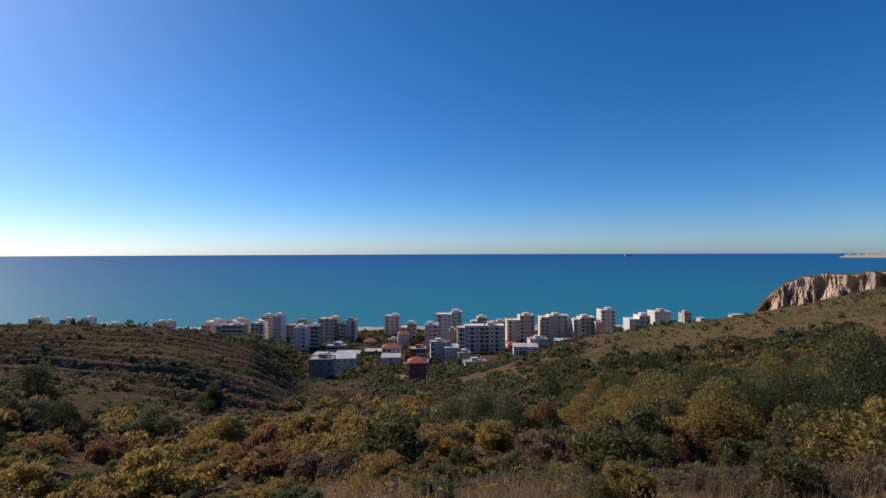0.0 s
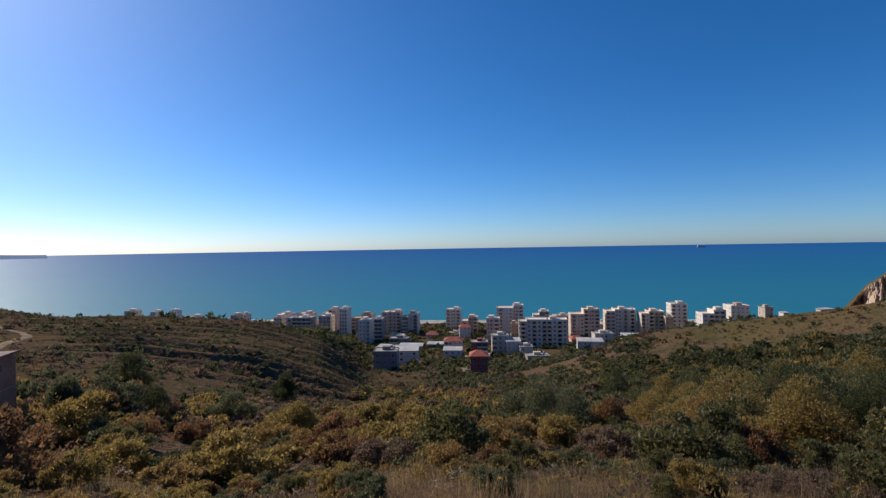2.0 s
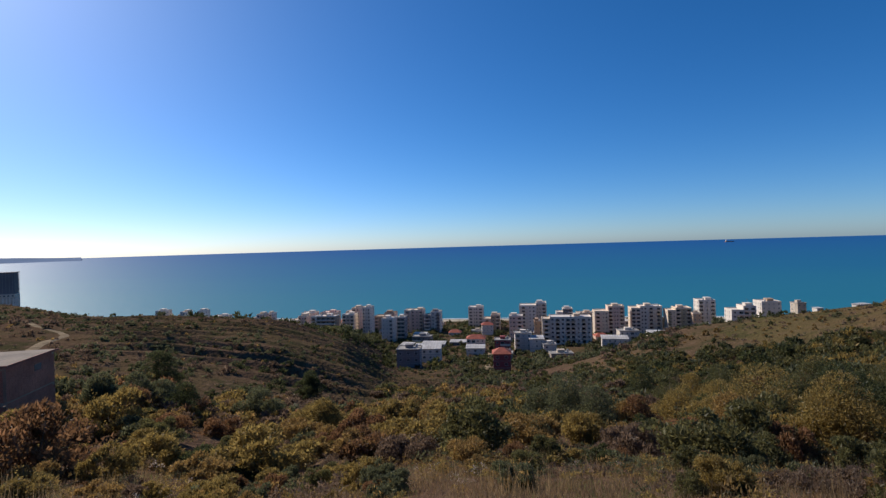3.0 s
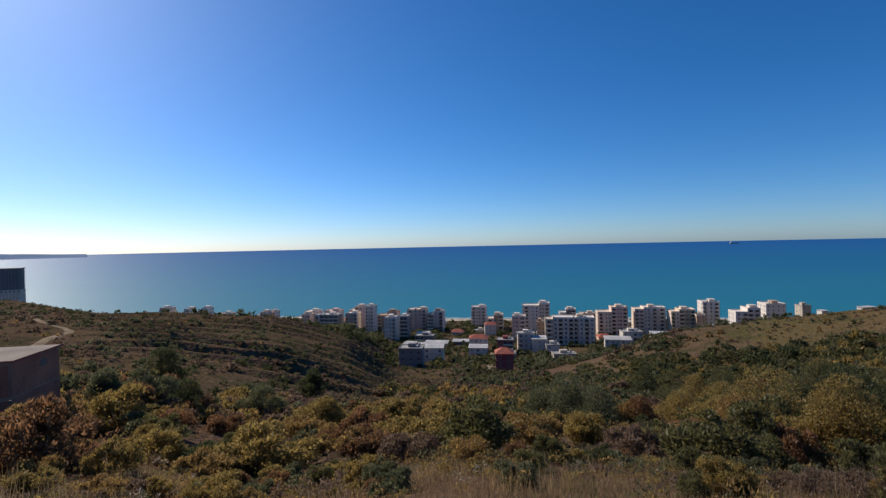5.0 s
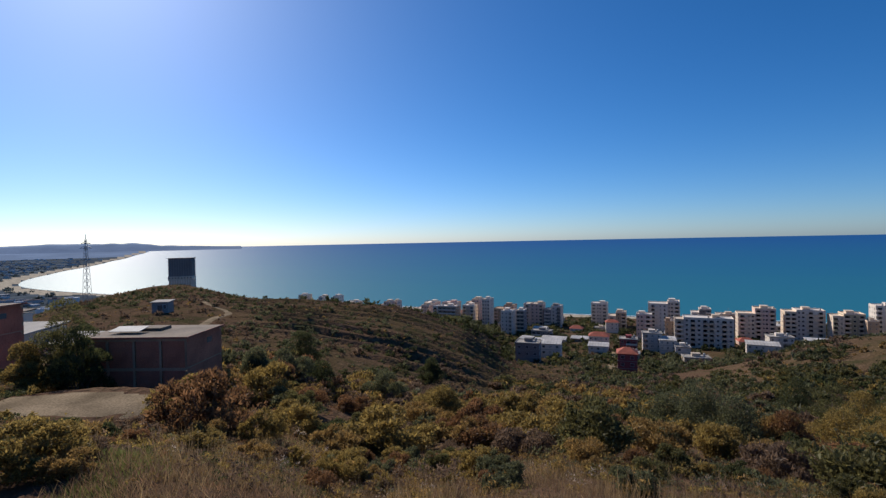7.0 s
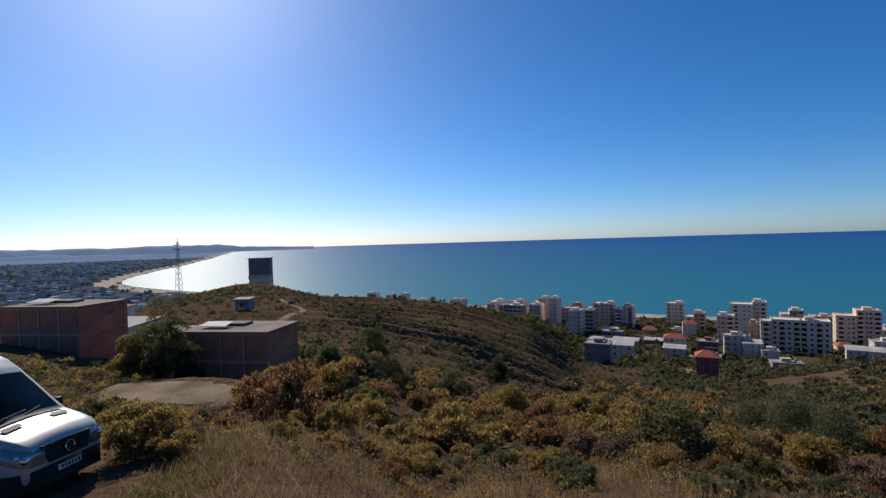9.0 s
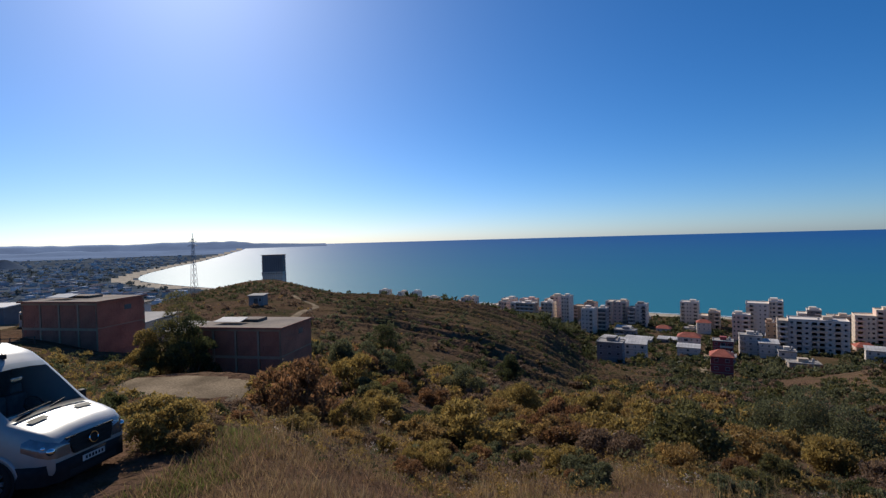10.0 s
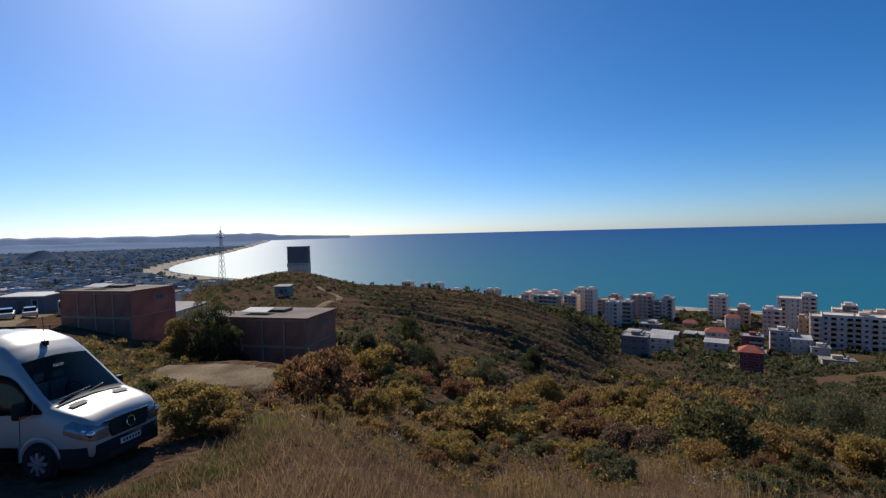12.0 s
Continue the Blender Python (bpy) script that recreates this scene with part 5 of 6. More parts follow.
far_vehicle(73.6, 98, -20, True, PLASTER["stone"], "pale flatbed truck parked on the gravel yard")
far_vehicle(76.4, 92, -15, False, PLASTER["white"], "white car parked on the gravel yard")
far_vehicle(78.0, 90, -15, False, PAINT, "silver car parked on the gravel yard")


def fence(points, height=1.5):
    """Thin dark posts with two rails along a line of places."""
    x, y = points[0]
    b = empty("fence", x, y, ground(x, y))
    tagged(b, "low dark post and rail fence along the yard", "fence")
    z0 = ground(x, y)
    last = None
    for (xa, ya), (xb, yb) in zip(points, points[1:]):
        n = max(1, round(math.dist((xa, ya), (xb, yb)) / 2.6))
        for i in range(n):
            px, py = xa + (xb - xa) * i / n, ya + (yb - ya) * i / n
            pz = ground(px, py) - z0
            boxed("post", [(px - x - 0.05, px - x + 0.05, py - y - 0.05, py - y + 0.05, pz - 0.3, pz + height)], BARK_WOOD, b)
            if last:
                for k in (0.5, 0.9):
                    bm = bmesh.new()
                    bar(bm, (last[0], last[1], last[2] + height * k), (px - x, py - y, pz + height * k), 0.06)
                    part("rail", bm, BARK_WOOD, b)
            last = (px - x, py - y, pz)


BARK_WOOD = material("weathered_post_wood", (0.10, 0.08, 0.065), 0.9, scale=3, bump=0.3)
fence([polar_at(73.5, 72), polar_at(77, 68), polar_at(82, 64)], 0.9)


def rubble(az, r, n, seed):
    """A few broken pale blocks dumped in the grass."""
    rg = np.random.default_rng(seed)
    x, y = polar_at(az, r)
    b = empty("rubble_heap", x, y, ground(x, y))
    tagged(b, "small heap of pale broken blocks and rubbish in grass", "rubble")
    for i in range(n):
        bm = bmesh.new()
        bmesh.ops.create_icosphere(bm, subdivisions=1, radius=0.10 + 0.12 * rg.random())
        for v in bm.verts:
            v.co *= 0.7 + 0.6 * rg.random()
            v.co.z *= 0.6
        px, py = rg.normal() * 0.6, rg.normal() * 0.5
        bmesh.ops.translate(bm, verts=bm.verts, vec=(px, py, ground(x + px, y + py) - ground(x, y) + 0.06))
        part("block", bm, (PLASTER["white"], CONCRETE, BRICK)[i % 3], b)


rubble(61.6, 24.0, 14, 3)
rubble(47.0, 41.5, 10, 4)


# ---------------------------------------------------------------- plants
def leaf_cloud(seed, lobes, leaves, size, flat=0.8, stretch=1.0, hollow=0.42):
    """Verts and faces of many small leaves, gathered in uneven lobes. lobes: (x, y, z, radius)."""
    rg = np.random.default_rng(seed)
    lob = np.array(lobes, float)
    pick = rg.choice(len(lob), leaves, p=lob[:, 3] ** 2 / (lob[:, 3] ** 2).sum())
    d = rg.normal(size=(leaves, 3))
    d /= np.linalg.norm(d, axis=1)[:, None]
    d[:, 2] = np.abs(d[:, 2]) * 1.1 - 0.25
    rad = lob[pick, 3] * (hollow + (1.22 - hollow) * rg.random(leaves) ** 0.7)
    c = lob[pick, :3] + d * rad[:, None] * [1, 1, flat]
    u = d * 0.5 + rg.normal(size=(leaves, 3)) * 0.55 + [0, 0, 0.55]
    u /= np.linalg.norm(u, axis=1)[:, None]
    v = np.cross(u, rg.normal(size=(leaves, 3)))
    v /= np.linalg.norm(v, axis=1)[:, None]
    s = size * (0.6 + 0.8 * rg.random(leaves))[:, None]
    p = np.stack([c - u * s * stretch - v * s * 0.5, c - u * s * stretch * 0.6 + v * s * 0.5, c + u * s * stretch], 1).reshape(-1, 3)
    return p, np.arange(leaves * 3).reshape(-1, 3)


def bush_lobes(seed, spread, height, count):
    rg = np.random.default_rng(seed)
    out = []
    for i in range(count):
        a, r = rg.random() * 6.28, spread * 0.62 * math.sqrt(rg.random())
        z = height * (0.12 + 0.78 * rg.random()) * (1 - 0.4 * (r / spread) ** 2)
        out.append((r * math.cos(a) * 1.25, r * math.sin(a) * 1.25, z, spread * (0.16 + 0.2 * rg.random() ** 1.5)))
    return out


def stems(seed, lobes, radius):
    """Tapered limbs from the foot to each lobe."""
    verts, faces = [], []
    rg = np.random.default_rng(seed)
    for x, y, z, r in lobes:
        foot = np.array([x * 0.12, y * 0.12, -0.3])
        tip = np.array([x, y, z + r * 0.4])
        mid = (foot + tip) / 2 + rg.normal(size=3) * 0.12 * r
        o = len(verts)
        for c, k in ((foot, 1.0), (mid, 0.6), (tip, 0.15)):
            for j in range(5):
                t = 6.283 * j / 5
                verts.append((c[0] + radius * k * math.cos(t), c[1] + radius * k * math.sin(t), c[2]))
        for ring in range(2):
            for j in range(5):
                a, b = o + ring * 5 + j, o + ring * 5 + (j + 1) % 5
                faces.append((a, b, b + 5, a + 5))
    return verts, faces


BARK = material("bark", (0.13, 0.10, 0.075), 0.9, scale=2, bump=0.5)
LEAF = {
    "ochre": foliage("ochre_leaves", (0.385, 0.232, 0.076), (0.235, 0.158, 0.062)),
    "gold": foliage("yellow_green_leaves", (0.37, 0.250, 0.072), (0.22, 0.160, 0.056)),
    "rust": foliage("rust_leaves", (0.27, 0.13, 0.06), (0.18, 0.105, 0.052)),
    "green": foliage("green_leaves", (0.175, 0.152, 0.056), (0.10, 0.096, 0.04)),
    "dark": foliage("dark_green_leaves", (0.098, 0.104, 0.040), (0.056, 0.062, 0.027)),
    "olive": foliage("grey_green_leaves", (0.158, 0.155, 0.078), (0.102, 0.106, 0.054)),
    "pale": foliage("pale_seed_heads", (0.62, 0.50, 0.40), (0.42, 0.32, 0.24)),
    # next: leaves of the plain's trees, distance haze painted in as blue-grey
    "hazy": foliage("hazed_far_tree_leaves", (0.095, 0.115, 0.120), (0.070, 0.088, 0.095)),
    "brown": foliage("brown_dry_leaves", (0.23, 0.15, 0.098), (0.14, 0.094, 0.064)),
}
PROTO = {}


def twig_cloud(seed, shoots, per, leaf, height=1.25, spread=1.0, upright=0.5, stretch=1.25):
    """Leaves set along many thin shoots that fan out of one foot: a ragged, feathery bush. Also the shoots' lines."""
    rg = np.random.default_rng(seed)
    a = rg.random(shoots) * 6.2832
    lean = (0.15 + 1.15 * rg.random(shoots) ** (0.5 + upright))
    long = height * (0.45 + 0.65 * rg.random(shoots)) * (1.0 - 0.22 * lean)
    foot = np.stack([np.cos(a), np.sin(a), 0 * a], 1) * (spread * 0.42 * np.sqrt(rg.random(shoots)))[:, None]
    out = np.stack([np.cos(a + rg.normal(size=shoots) * 0.5), np.sin(a + rg.normal(size=shoots) * 0.5), 0 * a], 1)

    def along(i, k):
        q = lean[i] * (0.45 + 0.55 * k)
        return foot[i] + out[i] * (np.sin(q) * long[i] * k * spread / height * 1.15)[:, None] + np.stack([0 * q, 0 * q, np.cos(q * 0.9) * long[i] * k], 1)
    n = shoots * per
    i = np.repeat(np.arange(shoots), per)
    k = 0.16 + 0.84 * rg.random(n) ** 0.75
    c = along(i, k)
    u = along(i, np.minimum(k + 0.08, 1.1)) - c
    u /= np.linalg.norm(u, axis=1)[:, None] + 1e-6
    c = c + rg.normal(size=(n, 3)) * (0.085 * spread * (1.15 - 0.75 * k))[:, None]
    u = u * 0.6 + rg.normal(size=(n, 3)) * 0.62
    u /= np.linalg.norm(u, axis=1)[:, None]
    v = np.cross(u, rg.normal(size=(n, 3)))
    v /= np.linalg.norm(v, axis=1)[:, None]
    s = leaf * (0.55 + 0.9 * rg.random(n))[:, None]
    p = np.stack([c + v * s * 0.5, c + u * s * stretch, c - v * s * 0.5], 1)
    lines = [along(np.arange(shoots), np.full(shoots, q)) for q in (0.0, 0.5, 0.95)]
    return p.reshape(-1, 3), np.arange(n * 3).reshape(-1, 3), lines


def twig_mesh(lines, radius, every=2):
    verts, faces = [], []
    for i in range(0, len(lines[0]), every):
        o = len(verts)
        for c, k in zip(lines, (1.0, 0.65, 0.25)):
            for j in range(3):
                verts.append((c[i][0] + radius * k * math.cos(2.09 * j), c[i][1] + radius * k * math.sin(2.09 * j), c[i][2] - (0.3 if k == 1.0 else 0)))
        for r in range(2):
            faces += [(o + 3 * r + j, o + 3 * r + (j + 1) % 3, o + 3 * r + 3 + (j + 1) % 3, o + 3 * r + 3 + j) for j in range(3)]
    return verts, faces


def shrub_meshes(kind, variant):
    key = (kind, variant)
    if key not in PROTO:
        seed = 17 * variant + 101 * list(LEAF).index(kind)
        tall = {"olive": 1.0, "green": 1.15, "dark": 0.8, "gold": 1.1, "ochre": 1.0, "rust": 0.95, "brown": 0.75}[kind]
        shoots, leaf, up = {"olive": (60, 0.046, 0.2), "dark": (50, 0.050, 0.0), "brown": (80, 0.042, 0.4)}.get(kind, (62, 0.050, 0.35))
        lobes = bush_lobes(seed, 1.0, 1.2 * tall, 24)
        body, _ = leaf_cloud(seed + 5, lobes, 4700, leaf * 0.92, 0.85, 1.8 if kind in ("olive", "brown") else 1.2, hollow=0.55)
        p, f, lines = twig_cloud(seed + 1, shoots, 16, leaf, 1.3 * tall, 0.95, up, 1.7 if kind in ("olive", "brown") else 1.2)
        p = np.concatenate([body, p])
        f = np.arange(len(p)).reshape(-1, 3)
        me = bpy.data.meshes.new("foliage")
        me.from_pydata(p.tolist(), [], f.tolist())
        me.materials.append(LEAF[kind])
        v, q = twig_mesh(lines, 0.011)
        mb = bpy.data.meshes.new("stem")
        mb.from_pydata(v, [], q)
        mb.materials.append(BARK)
        PROTO[key] = (me, mb)
    return PROTO[key]


SHRUB_WORDS = {
    "ochre": "ochre autumn shrub on the dry slope", "gold": "yellow-green shrub turning in autumn", "rust": "rust-red autumn shrub on the slope",
    "green": "green leafy shrub on the hillside", "dark": "dark green bramble thicket on the slope", "olive": "grey-green olive bush on the slope",
    "brown": "dry brown bush among grass", "hazy": "tree clumps", "pale": "pale dry seed heads over the bushes",
}


def shrub(kind, x, y, size, rg, squash=1.0):
    me, mb = shrub_meshes(kind, int(rg.integers(3)))
    b = new("shrub")
    b.matrix_basis = Matrix.LocRotScale((x, y, ground(x, y) - 0.08 * size), Euler((0, 0, rg.random() * 6.28)), (size, size * (0.8 + 0.4 * rg.random()), size * squash * (0.8 + 0.4 * rg.random())))
    tagged(b, SHRUB_WORDS[kind], "shrub", "shrubs on the slope")
    for n, m in (("foliage", me), ("stem", mb)):
        o = new(n, m)
        o.parent = b


def polar(az, r):
    return -r * math.sin(radians(az)), r * math.cos(radians(az))


def clear_of_houses(x, y, room=1.0):
    return all((x - a) ** 2 + (y - b) ** 2 > (c + room) ** 2 for a, b, c in FOOTPRINTS)


FOOTPRINTS += [(-93, 75, 3.5), (-100, 83, 3.5), (-107, 91.5, 3.5), (-113, 102, 3.5), (-117, 107, 3.5), (-124, 110, 3.5), (-136, 115, 3.5), (-50, 37, 7), (-72, 31, 7), (-13.5, 2.5, 4.5), (-18.5, 230, 5), (-20, 240, 5), (-21, 252, 5), (-21.5, 265, 5), (-22.5, 278, 5), (-23, 291, 5), (-24, 303, 5), (-24.5, 315, 5), (-25.5, 335, 5), (22, 212, 19), (40, 222, 10), (-39.5, 21.5, 4.5), (-45, 27, 4), (-33, 20, 3)]
rg = np.random.default_rng(5)
kinds = ["ochre", "gold", "rust", "green", "dark", "olive", "brown"]
made = 0
while made < 172:
    az, r = -50 + 124 * rg.random(), 62 * math.sqrt(0.055 + 0.945 * rg.random())
    if r < 20 and rg.random() < (0.75 if az > 30 else 0.4):
        continue
    x, y = polar(az, r)
    if not clear_of_houses(x, y, 1.5):
        continue
    w = np.array([0.34, 0.24, 0.07, 0.10, 0.05, 0.05, 0.15])
    if az < -18:
        w = np.array([0.16, 0.26, 0.08, 0.26, 0.12, 0.06, 0.06])
    if 2 < az < 30:
        w[[3, 4, 5]] *= 0.3
    elif -13 < az < -1 and r > 26:
        w[5] *= 6
    w = w * np.exp([4.5 * noise.noise((x * 0.06, y * 0.06, 10 + 3 * k)) for k in range(7)])
    kind = kinds[rg.choice(7, p=w / w.sum())]
    shrub(kind, x, y, (0.62 if az > 14 and kind in ("dark", "green", "brown") else 1.0) * (0.8 + 1.0 * rg.random() ** 1.4) * (0.55 if az > 60 or r < 19 else 0.8 if r < 27 else 1.75), rg)
    made += 1


made = 0
while made < 112:                                       # low bushes close by, in patches
    az, r = -50 + 112 * rg.random(), 15 + 12 * rg.random() ** 0.8
    x, y = polar(az, r)
    if not clear_of_houses(x, y, 1.0) or noise.noise((x * 0.13, y * 0.13, 31)) < (0.02 if 18 < az < 52 else -0.1):
        made += 0.1
        continue
    w = np.array([0.22, 0.20, 0.10, 0.12, 0.08, 0.16, 0.24]) * np.exp([4.0 * noise.noise((x * 0.1, y * 0.1, 50 + 3 * k)) for k in range(7)])
    shrub(kinds[rg.choice(7, p=w / w.sum())], x, y, 0.35 + 0.6 * rg.random(), rg)
    made += 1


def scrub(name, kind, count, az0, az1, r0, r1, s0, s1, leaves, leaf, label, seed, patch=0.0, category="scrub", lines=False):
    """Far scrub of one colour, gathered into one object."""
    rg = np.random.default_rng(seed)
    ps, fs, o, done, base = [], [], 0, 0, []
    for k in range(5):
        base.append(leaf_cloud(seed + k, bush_lobes(seed + 9 * k, 1.0, 1.05, 10), leaves, leaf, stretch=1.2))
    while done < count:
        az, r = az0 + (az1 - az0) * rg.random(), math.sqrt(r0**2 + (r1**2 - r0**2) * rg.random())
        x, y = polar(az, r)
        if not clear_of_houses(x, y, -2.2 if name == "valley_trees" else 1.0) or shore(x) - y < 35 or noise.noise((x * 0.02 + seed, y * 0.02, 0)) < patch - 0.25:
            done += 0.05
            continue
        z = ground(x, y)
        if lines and not (TERRACE[0] < 0.14 or TERRACE[0] > 0.86) and rg.random() < 0.88:
            done += 0.02
            continue
        p, f = base[int(rg.integers(5))]
        s = s0 + (s1 - s0) * rg.random() ** 2
        t = rg.random() * 6.28
        rot = np.array([[math.cos(t), -math.sin(t), 0], [math.sin(t), math.cos(t), 0], [0, 0, 0.75 + 0.4 * rg.random()]])
        ps.append(p @ rot.T * s + [x, y, z - 0.1 * s])
        fs.append(f + o)
        o += len(p)
        done += 1
    ob = mesh_object(name, np.concatenate(ps).tolist(), np.concatenate(fs).tolist(), LEAF[kind])
    return tagged(ob, label, category, kind="stuff")


def far_words(kind):
    return SHRUB_WORDS[kind].replace("shrub", "scrub").replace("bush", "scrub")


for i, (kind, n) in enumerate((("ochre", 34), ("gold", 30), ("rust", 10), ("green", 14), ("dark", 8), ("olive", 10), ("brown", 16))):
    scrub("scrub", kind, n, -48, 58, 40, 62, 1.2, 2.6, 1500, 0.060, far_words(kind), 30 + i, 0.0)
for i, (kind, n) in enumerate((("ochre", 250), ("gold", 250), ("rust", 60), ("green", 190), ("dark", 90), ("olive", 170), ("brown", 190))):
    scrub("scrub", kind, n, -48, 18, 60, 125, 1.2, 3.5, 300, 0.105, far_words(kind), 40 + i, 0.08)
for i, (kind, n) in enumerate((("ochre", 110), ("gold", 80), ("rust", 26), ("green", 24), ("dark", 24), ("olive", 40), ("brown", 110))):
    scrub("scrub", kind, n, 16, 60, 60, 84, 1.0, 2.9, 300, 0.105, far_words(kind), 50 + i, 0.05)
for i, (kind, n) in enumerate((("olive", 60), ("dark", 40), ("brown", 110))):
    scrub("scrub", kind, n, 18, 62, 80, 125, 0.7, 1.9, 180, 0.14, far_words(kind), 57 + i, 0.2)
for i, (kind, n) in enumerate((("dark", 200), ("olive", 380), ("brown", 200))):       # patches along the terraces of the spur
    scrub("scrub", kind, n, 9, 62, 105, 235, 0.6, 1.7, 80, 0.22, far_words(kind), 60 + i, 0.25, lines=True)
for i, (kind, n) in enumerate((("dark", 150), ("olive", 60))):                        # low dark scrub on the crest of the spur
    scrub("scrub", kind, n, 46, 60, 185, 265, 0.6, 1.4, 80, 0.2, far_words(kind), 95 + i, 0.1)
for i, (kind, n) in enumerate((("green", 260), ("dark", 420), ("olive", 420), ("brown", 240))):
    scrub("scrub", kind, n, -16, 9, 115, 300, 1.0, 2.5, 85, 0.22, far_words(kind), 64 + i, 0.12)
for i, (kind, n) in enumerate((("dark", 60), ("olive", 60), ("ochre", 120))):
    scrub("scrub", kind, n, -46, -14, 170, 300, 0.6, 1.6, 75, 0.24, far_words(kind), 70 + i, 0.3)
for i, (kind, n) in enumerate((("green", 330), ("dark", 300), ("gold", 120), ("olive", 110))):
    scrub("thicket", kind, n, -41, -9, 75, 156, 1.6, 3.4, 170, 0.145, "dense " + far_words(kind), 100 + i, 0.0)
for i, (kind, n) in enumerate((("brown", 2300), ("ochre", 400), ("dark", 1000), ("olive", 600))):     # low scrub in rows along the terrace edges
    scrub("scrub", kind, n, 7, 66, 90, 300, 0.3, 0.75, 18, 0.36, "low " + far_words(kind), 80 + i, -0.1, lines=True)
for i, (kind, n) in enumerate((("brown", 1300), ("ochre", 500), ("olive", 400))):
    scrub("scrub", kind, n, -46, 12, 110, 300, 0.4, 0.95, 18, 0.36, "low " + far_words(kind), 86 + i, 0.05)
for i, (kind, n) in enumerate((("dark", 1500), ("olive", 1100), ("green", 250))):
    scrub("valley_trees", kind, n, -26, 42, 222, 545, 1.8, 4.2, 72, 0.24, "clumps of " + far_words(kind), 120 + i, -0.05)
for i, (kind, n) in enumerate((("hazy", 900),)):
    scrub("plain_trees", kind, n, 60, 95, 380, 2400, 3.5, 9, 45, 0.3, "dark tree clumps among the town on the plain, leaves tinted with painted haze", 140 + i, 0.1, "trees")


# ---------------------------------------------------------------- single trees
def tree(kind, az, r, height, width, label, seed, leaves=10500):
    x, y = polar(az, r)
    b = empty("tree", x, y, ground(x, y) - 0.2, seed * 37 % 360)
    tagged(b, label, "tree")
    rg = np.random.default_rng(seed)
    lobes = []
    for i in range(20):
        a, q = rg.random() * 6.28, math.sqrt(rg.random())
        z = height * (0.1 + 0.74 * rg.random() * (1 - 0.45 * q))
        if i < 3:
            q, z = 0.25 * q, height * (0.84 - 0.13 * i)
        lobes.append((q * width * 0.36 * math.cos(a), q * width * 0.36 * math.sin(a), z, width * (0.11 + 0.12 * rg.random())))
    p, _ = leaf_cloud(seed, lobes, leaves, 0.10, hollow=0.72, stretch=1.2)
    ps = [p]
    for i, (lx, ly, lz, lr) in enumerate(lobes):
        p, f, _ = twig_cloud(seed + 7 * i, 9, 7, 0.085 / lr, 1.75, 1.1, 0.3, 1.3)
        ps.append(p * lr + [lx, ly, lz - 0.5 * lr])
    p = np.concatenate(ps)
    mesh_object("crown", p.tolist(), np.arange(len(p)).reshape(-1, 3).tolist(), LEAF[kind], b)
    v, q = stems(seed, lobes, 0.022 * width**0.5 + 0.02)
    mesh_object("trunk", v, q, BARK, b)
    return b


tree("gold", -24, 56, 8.0, 11, "broad yellow-green tree on the slope", 301)
tree("gold", -19.5, 60, 6.0, 8, "rounded yellow-green tree on the slope", 302)
tree("dark", -40.5, 48, 10.0, 10, "dark green leafy tree on the slope", 303)
tree("dark", -43.5, 47, 9.5, 8, "tall dark green tree on the slope", 304)
tree("green", -33, 78, 7.0, 9, "green tree above the thicket", 305)
tree("dark", -29, 95, 6.5, 8, "dark tree below the headland", 306)
tree("olive", -4, 63, 6.5, 9, "grey-green olive tree with broad crown", 307)
tree("olive", -7.5, 60, 5.5, 8, "grey-green olive tree leaning outward", 308)
tree("olive", -1, 66, 5.0, 7, "small grey-green olive tree", 309)
tree("green", 62.2, 59, 10.0, 6.8, "tall green tree turning yellow between the brick houses", 310)
tree("dark", 61.0, 57, 7.5, 5.5, "dark leafy tree beside the brick house", 311)
tree("gold", 64.8, 58, 5.0, 4.5, "low yellow-green tree beside the brick house", 328)
tree("olive", 42, 62, 5.5, 6, "grey-green tree below the brick house", 312)
tree("dark", 38, 66, 4.5, 7, "dark rounded tree on the slope", 313)
tree("dark", 25.5, 95, 5.5, 6, "single dark tree on the slope", 314)
tree("olive", 45.5, 60, 5.0, 5, "olive tree beside the brick house", 315)
tree("rust", -12, 62, 5.0, 6, "small rust-coloured tree on the slope", 316)
tree("ochre", -31, 58, 5.5, 7, "ochre small tree in the thicket", 317)


for kind, az, r, h, w, words, seed in (("green", -36.5, 62, 8.5, 8, "green tree turning yellow on the slope", 318), ("gold", -29, 50, 7.5, 8, "yellow-green tree among the thicket", 319),
                                       ("gold", -16, 72, 6.5, 8, "yellowing tree with ragged crown", 320), ("green", -26.5, 74, 8.0, 8, "green tree behind the yellow ones", 321),
                                       ("dark", -35, 88, 8.5, 8, "dark green tree on the far slope", 322), ("ochre", -21.5, 47, 5.5, 6, "low ochre tree on the slope", 323),
                                       ("green", -38.5, 76, 8.5, 9, "broad green tree below the headland", 324), ("olive", 31, 70, 5.0, 7, "grey-green tree among ochre bushes", 325),
                                       ("dark", 40, 84, 5.5, 7, "dark rounded tree below the spur", 326), ("gold", 24, 58, 4.5, 7, "yellow-green tree among ochre bushes", 327)):
    tree(kind, az, r, h, w, words, seed)
rg = np.random.default_rng(66)
for i in range(22):                                     # the wood below the headland
    kind, words = (("gold", "yellow-green tree in the wood below the headland"), ("green", "green tree in the wood below the headland"),
                   ("dark", "dark green tree in the wood below the headland"))[int(rg.integers(3))]
    tree(kind, -12 - 33 * rg.random(), 54 + 62 * rg.random(), 5.0 + 3.5 * rg.random(), 6 + 3 * rg.random(), words, 340 + i, 7000)


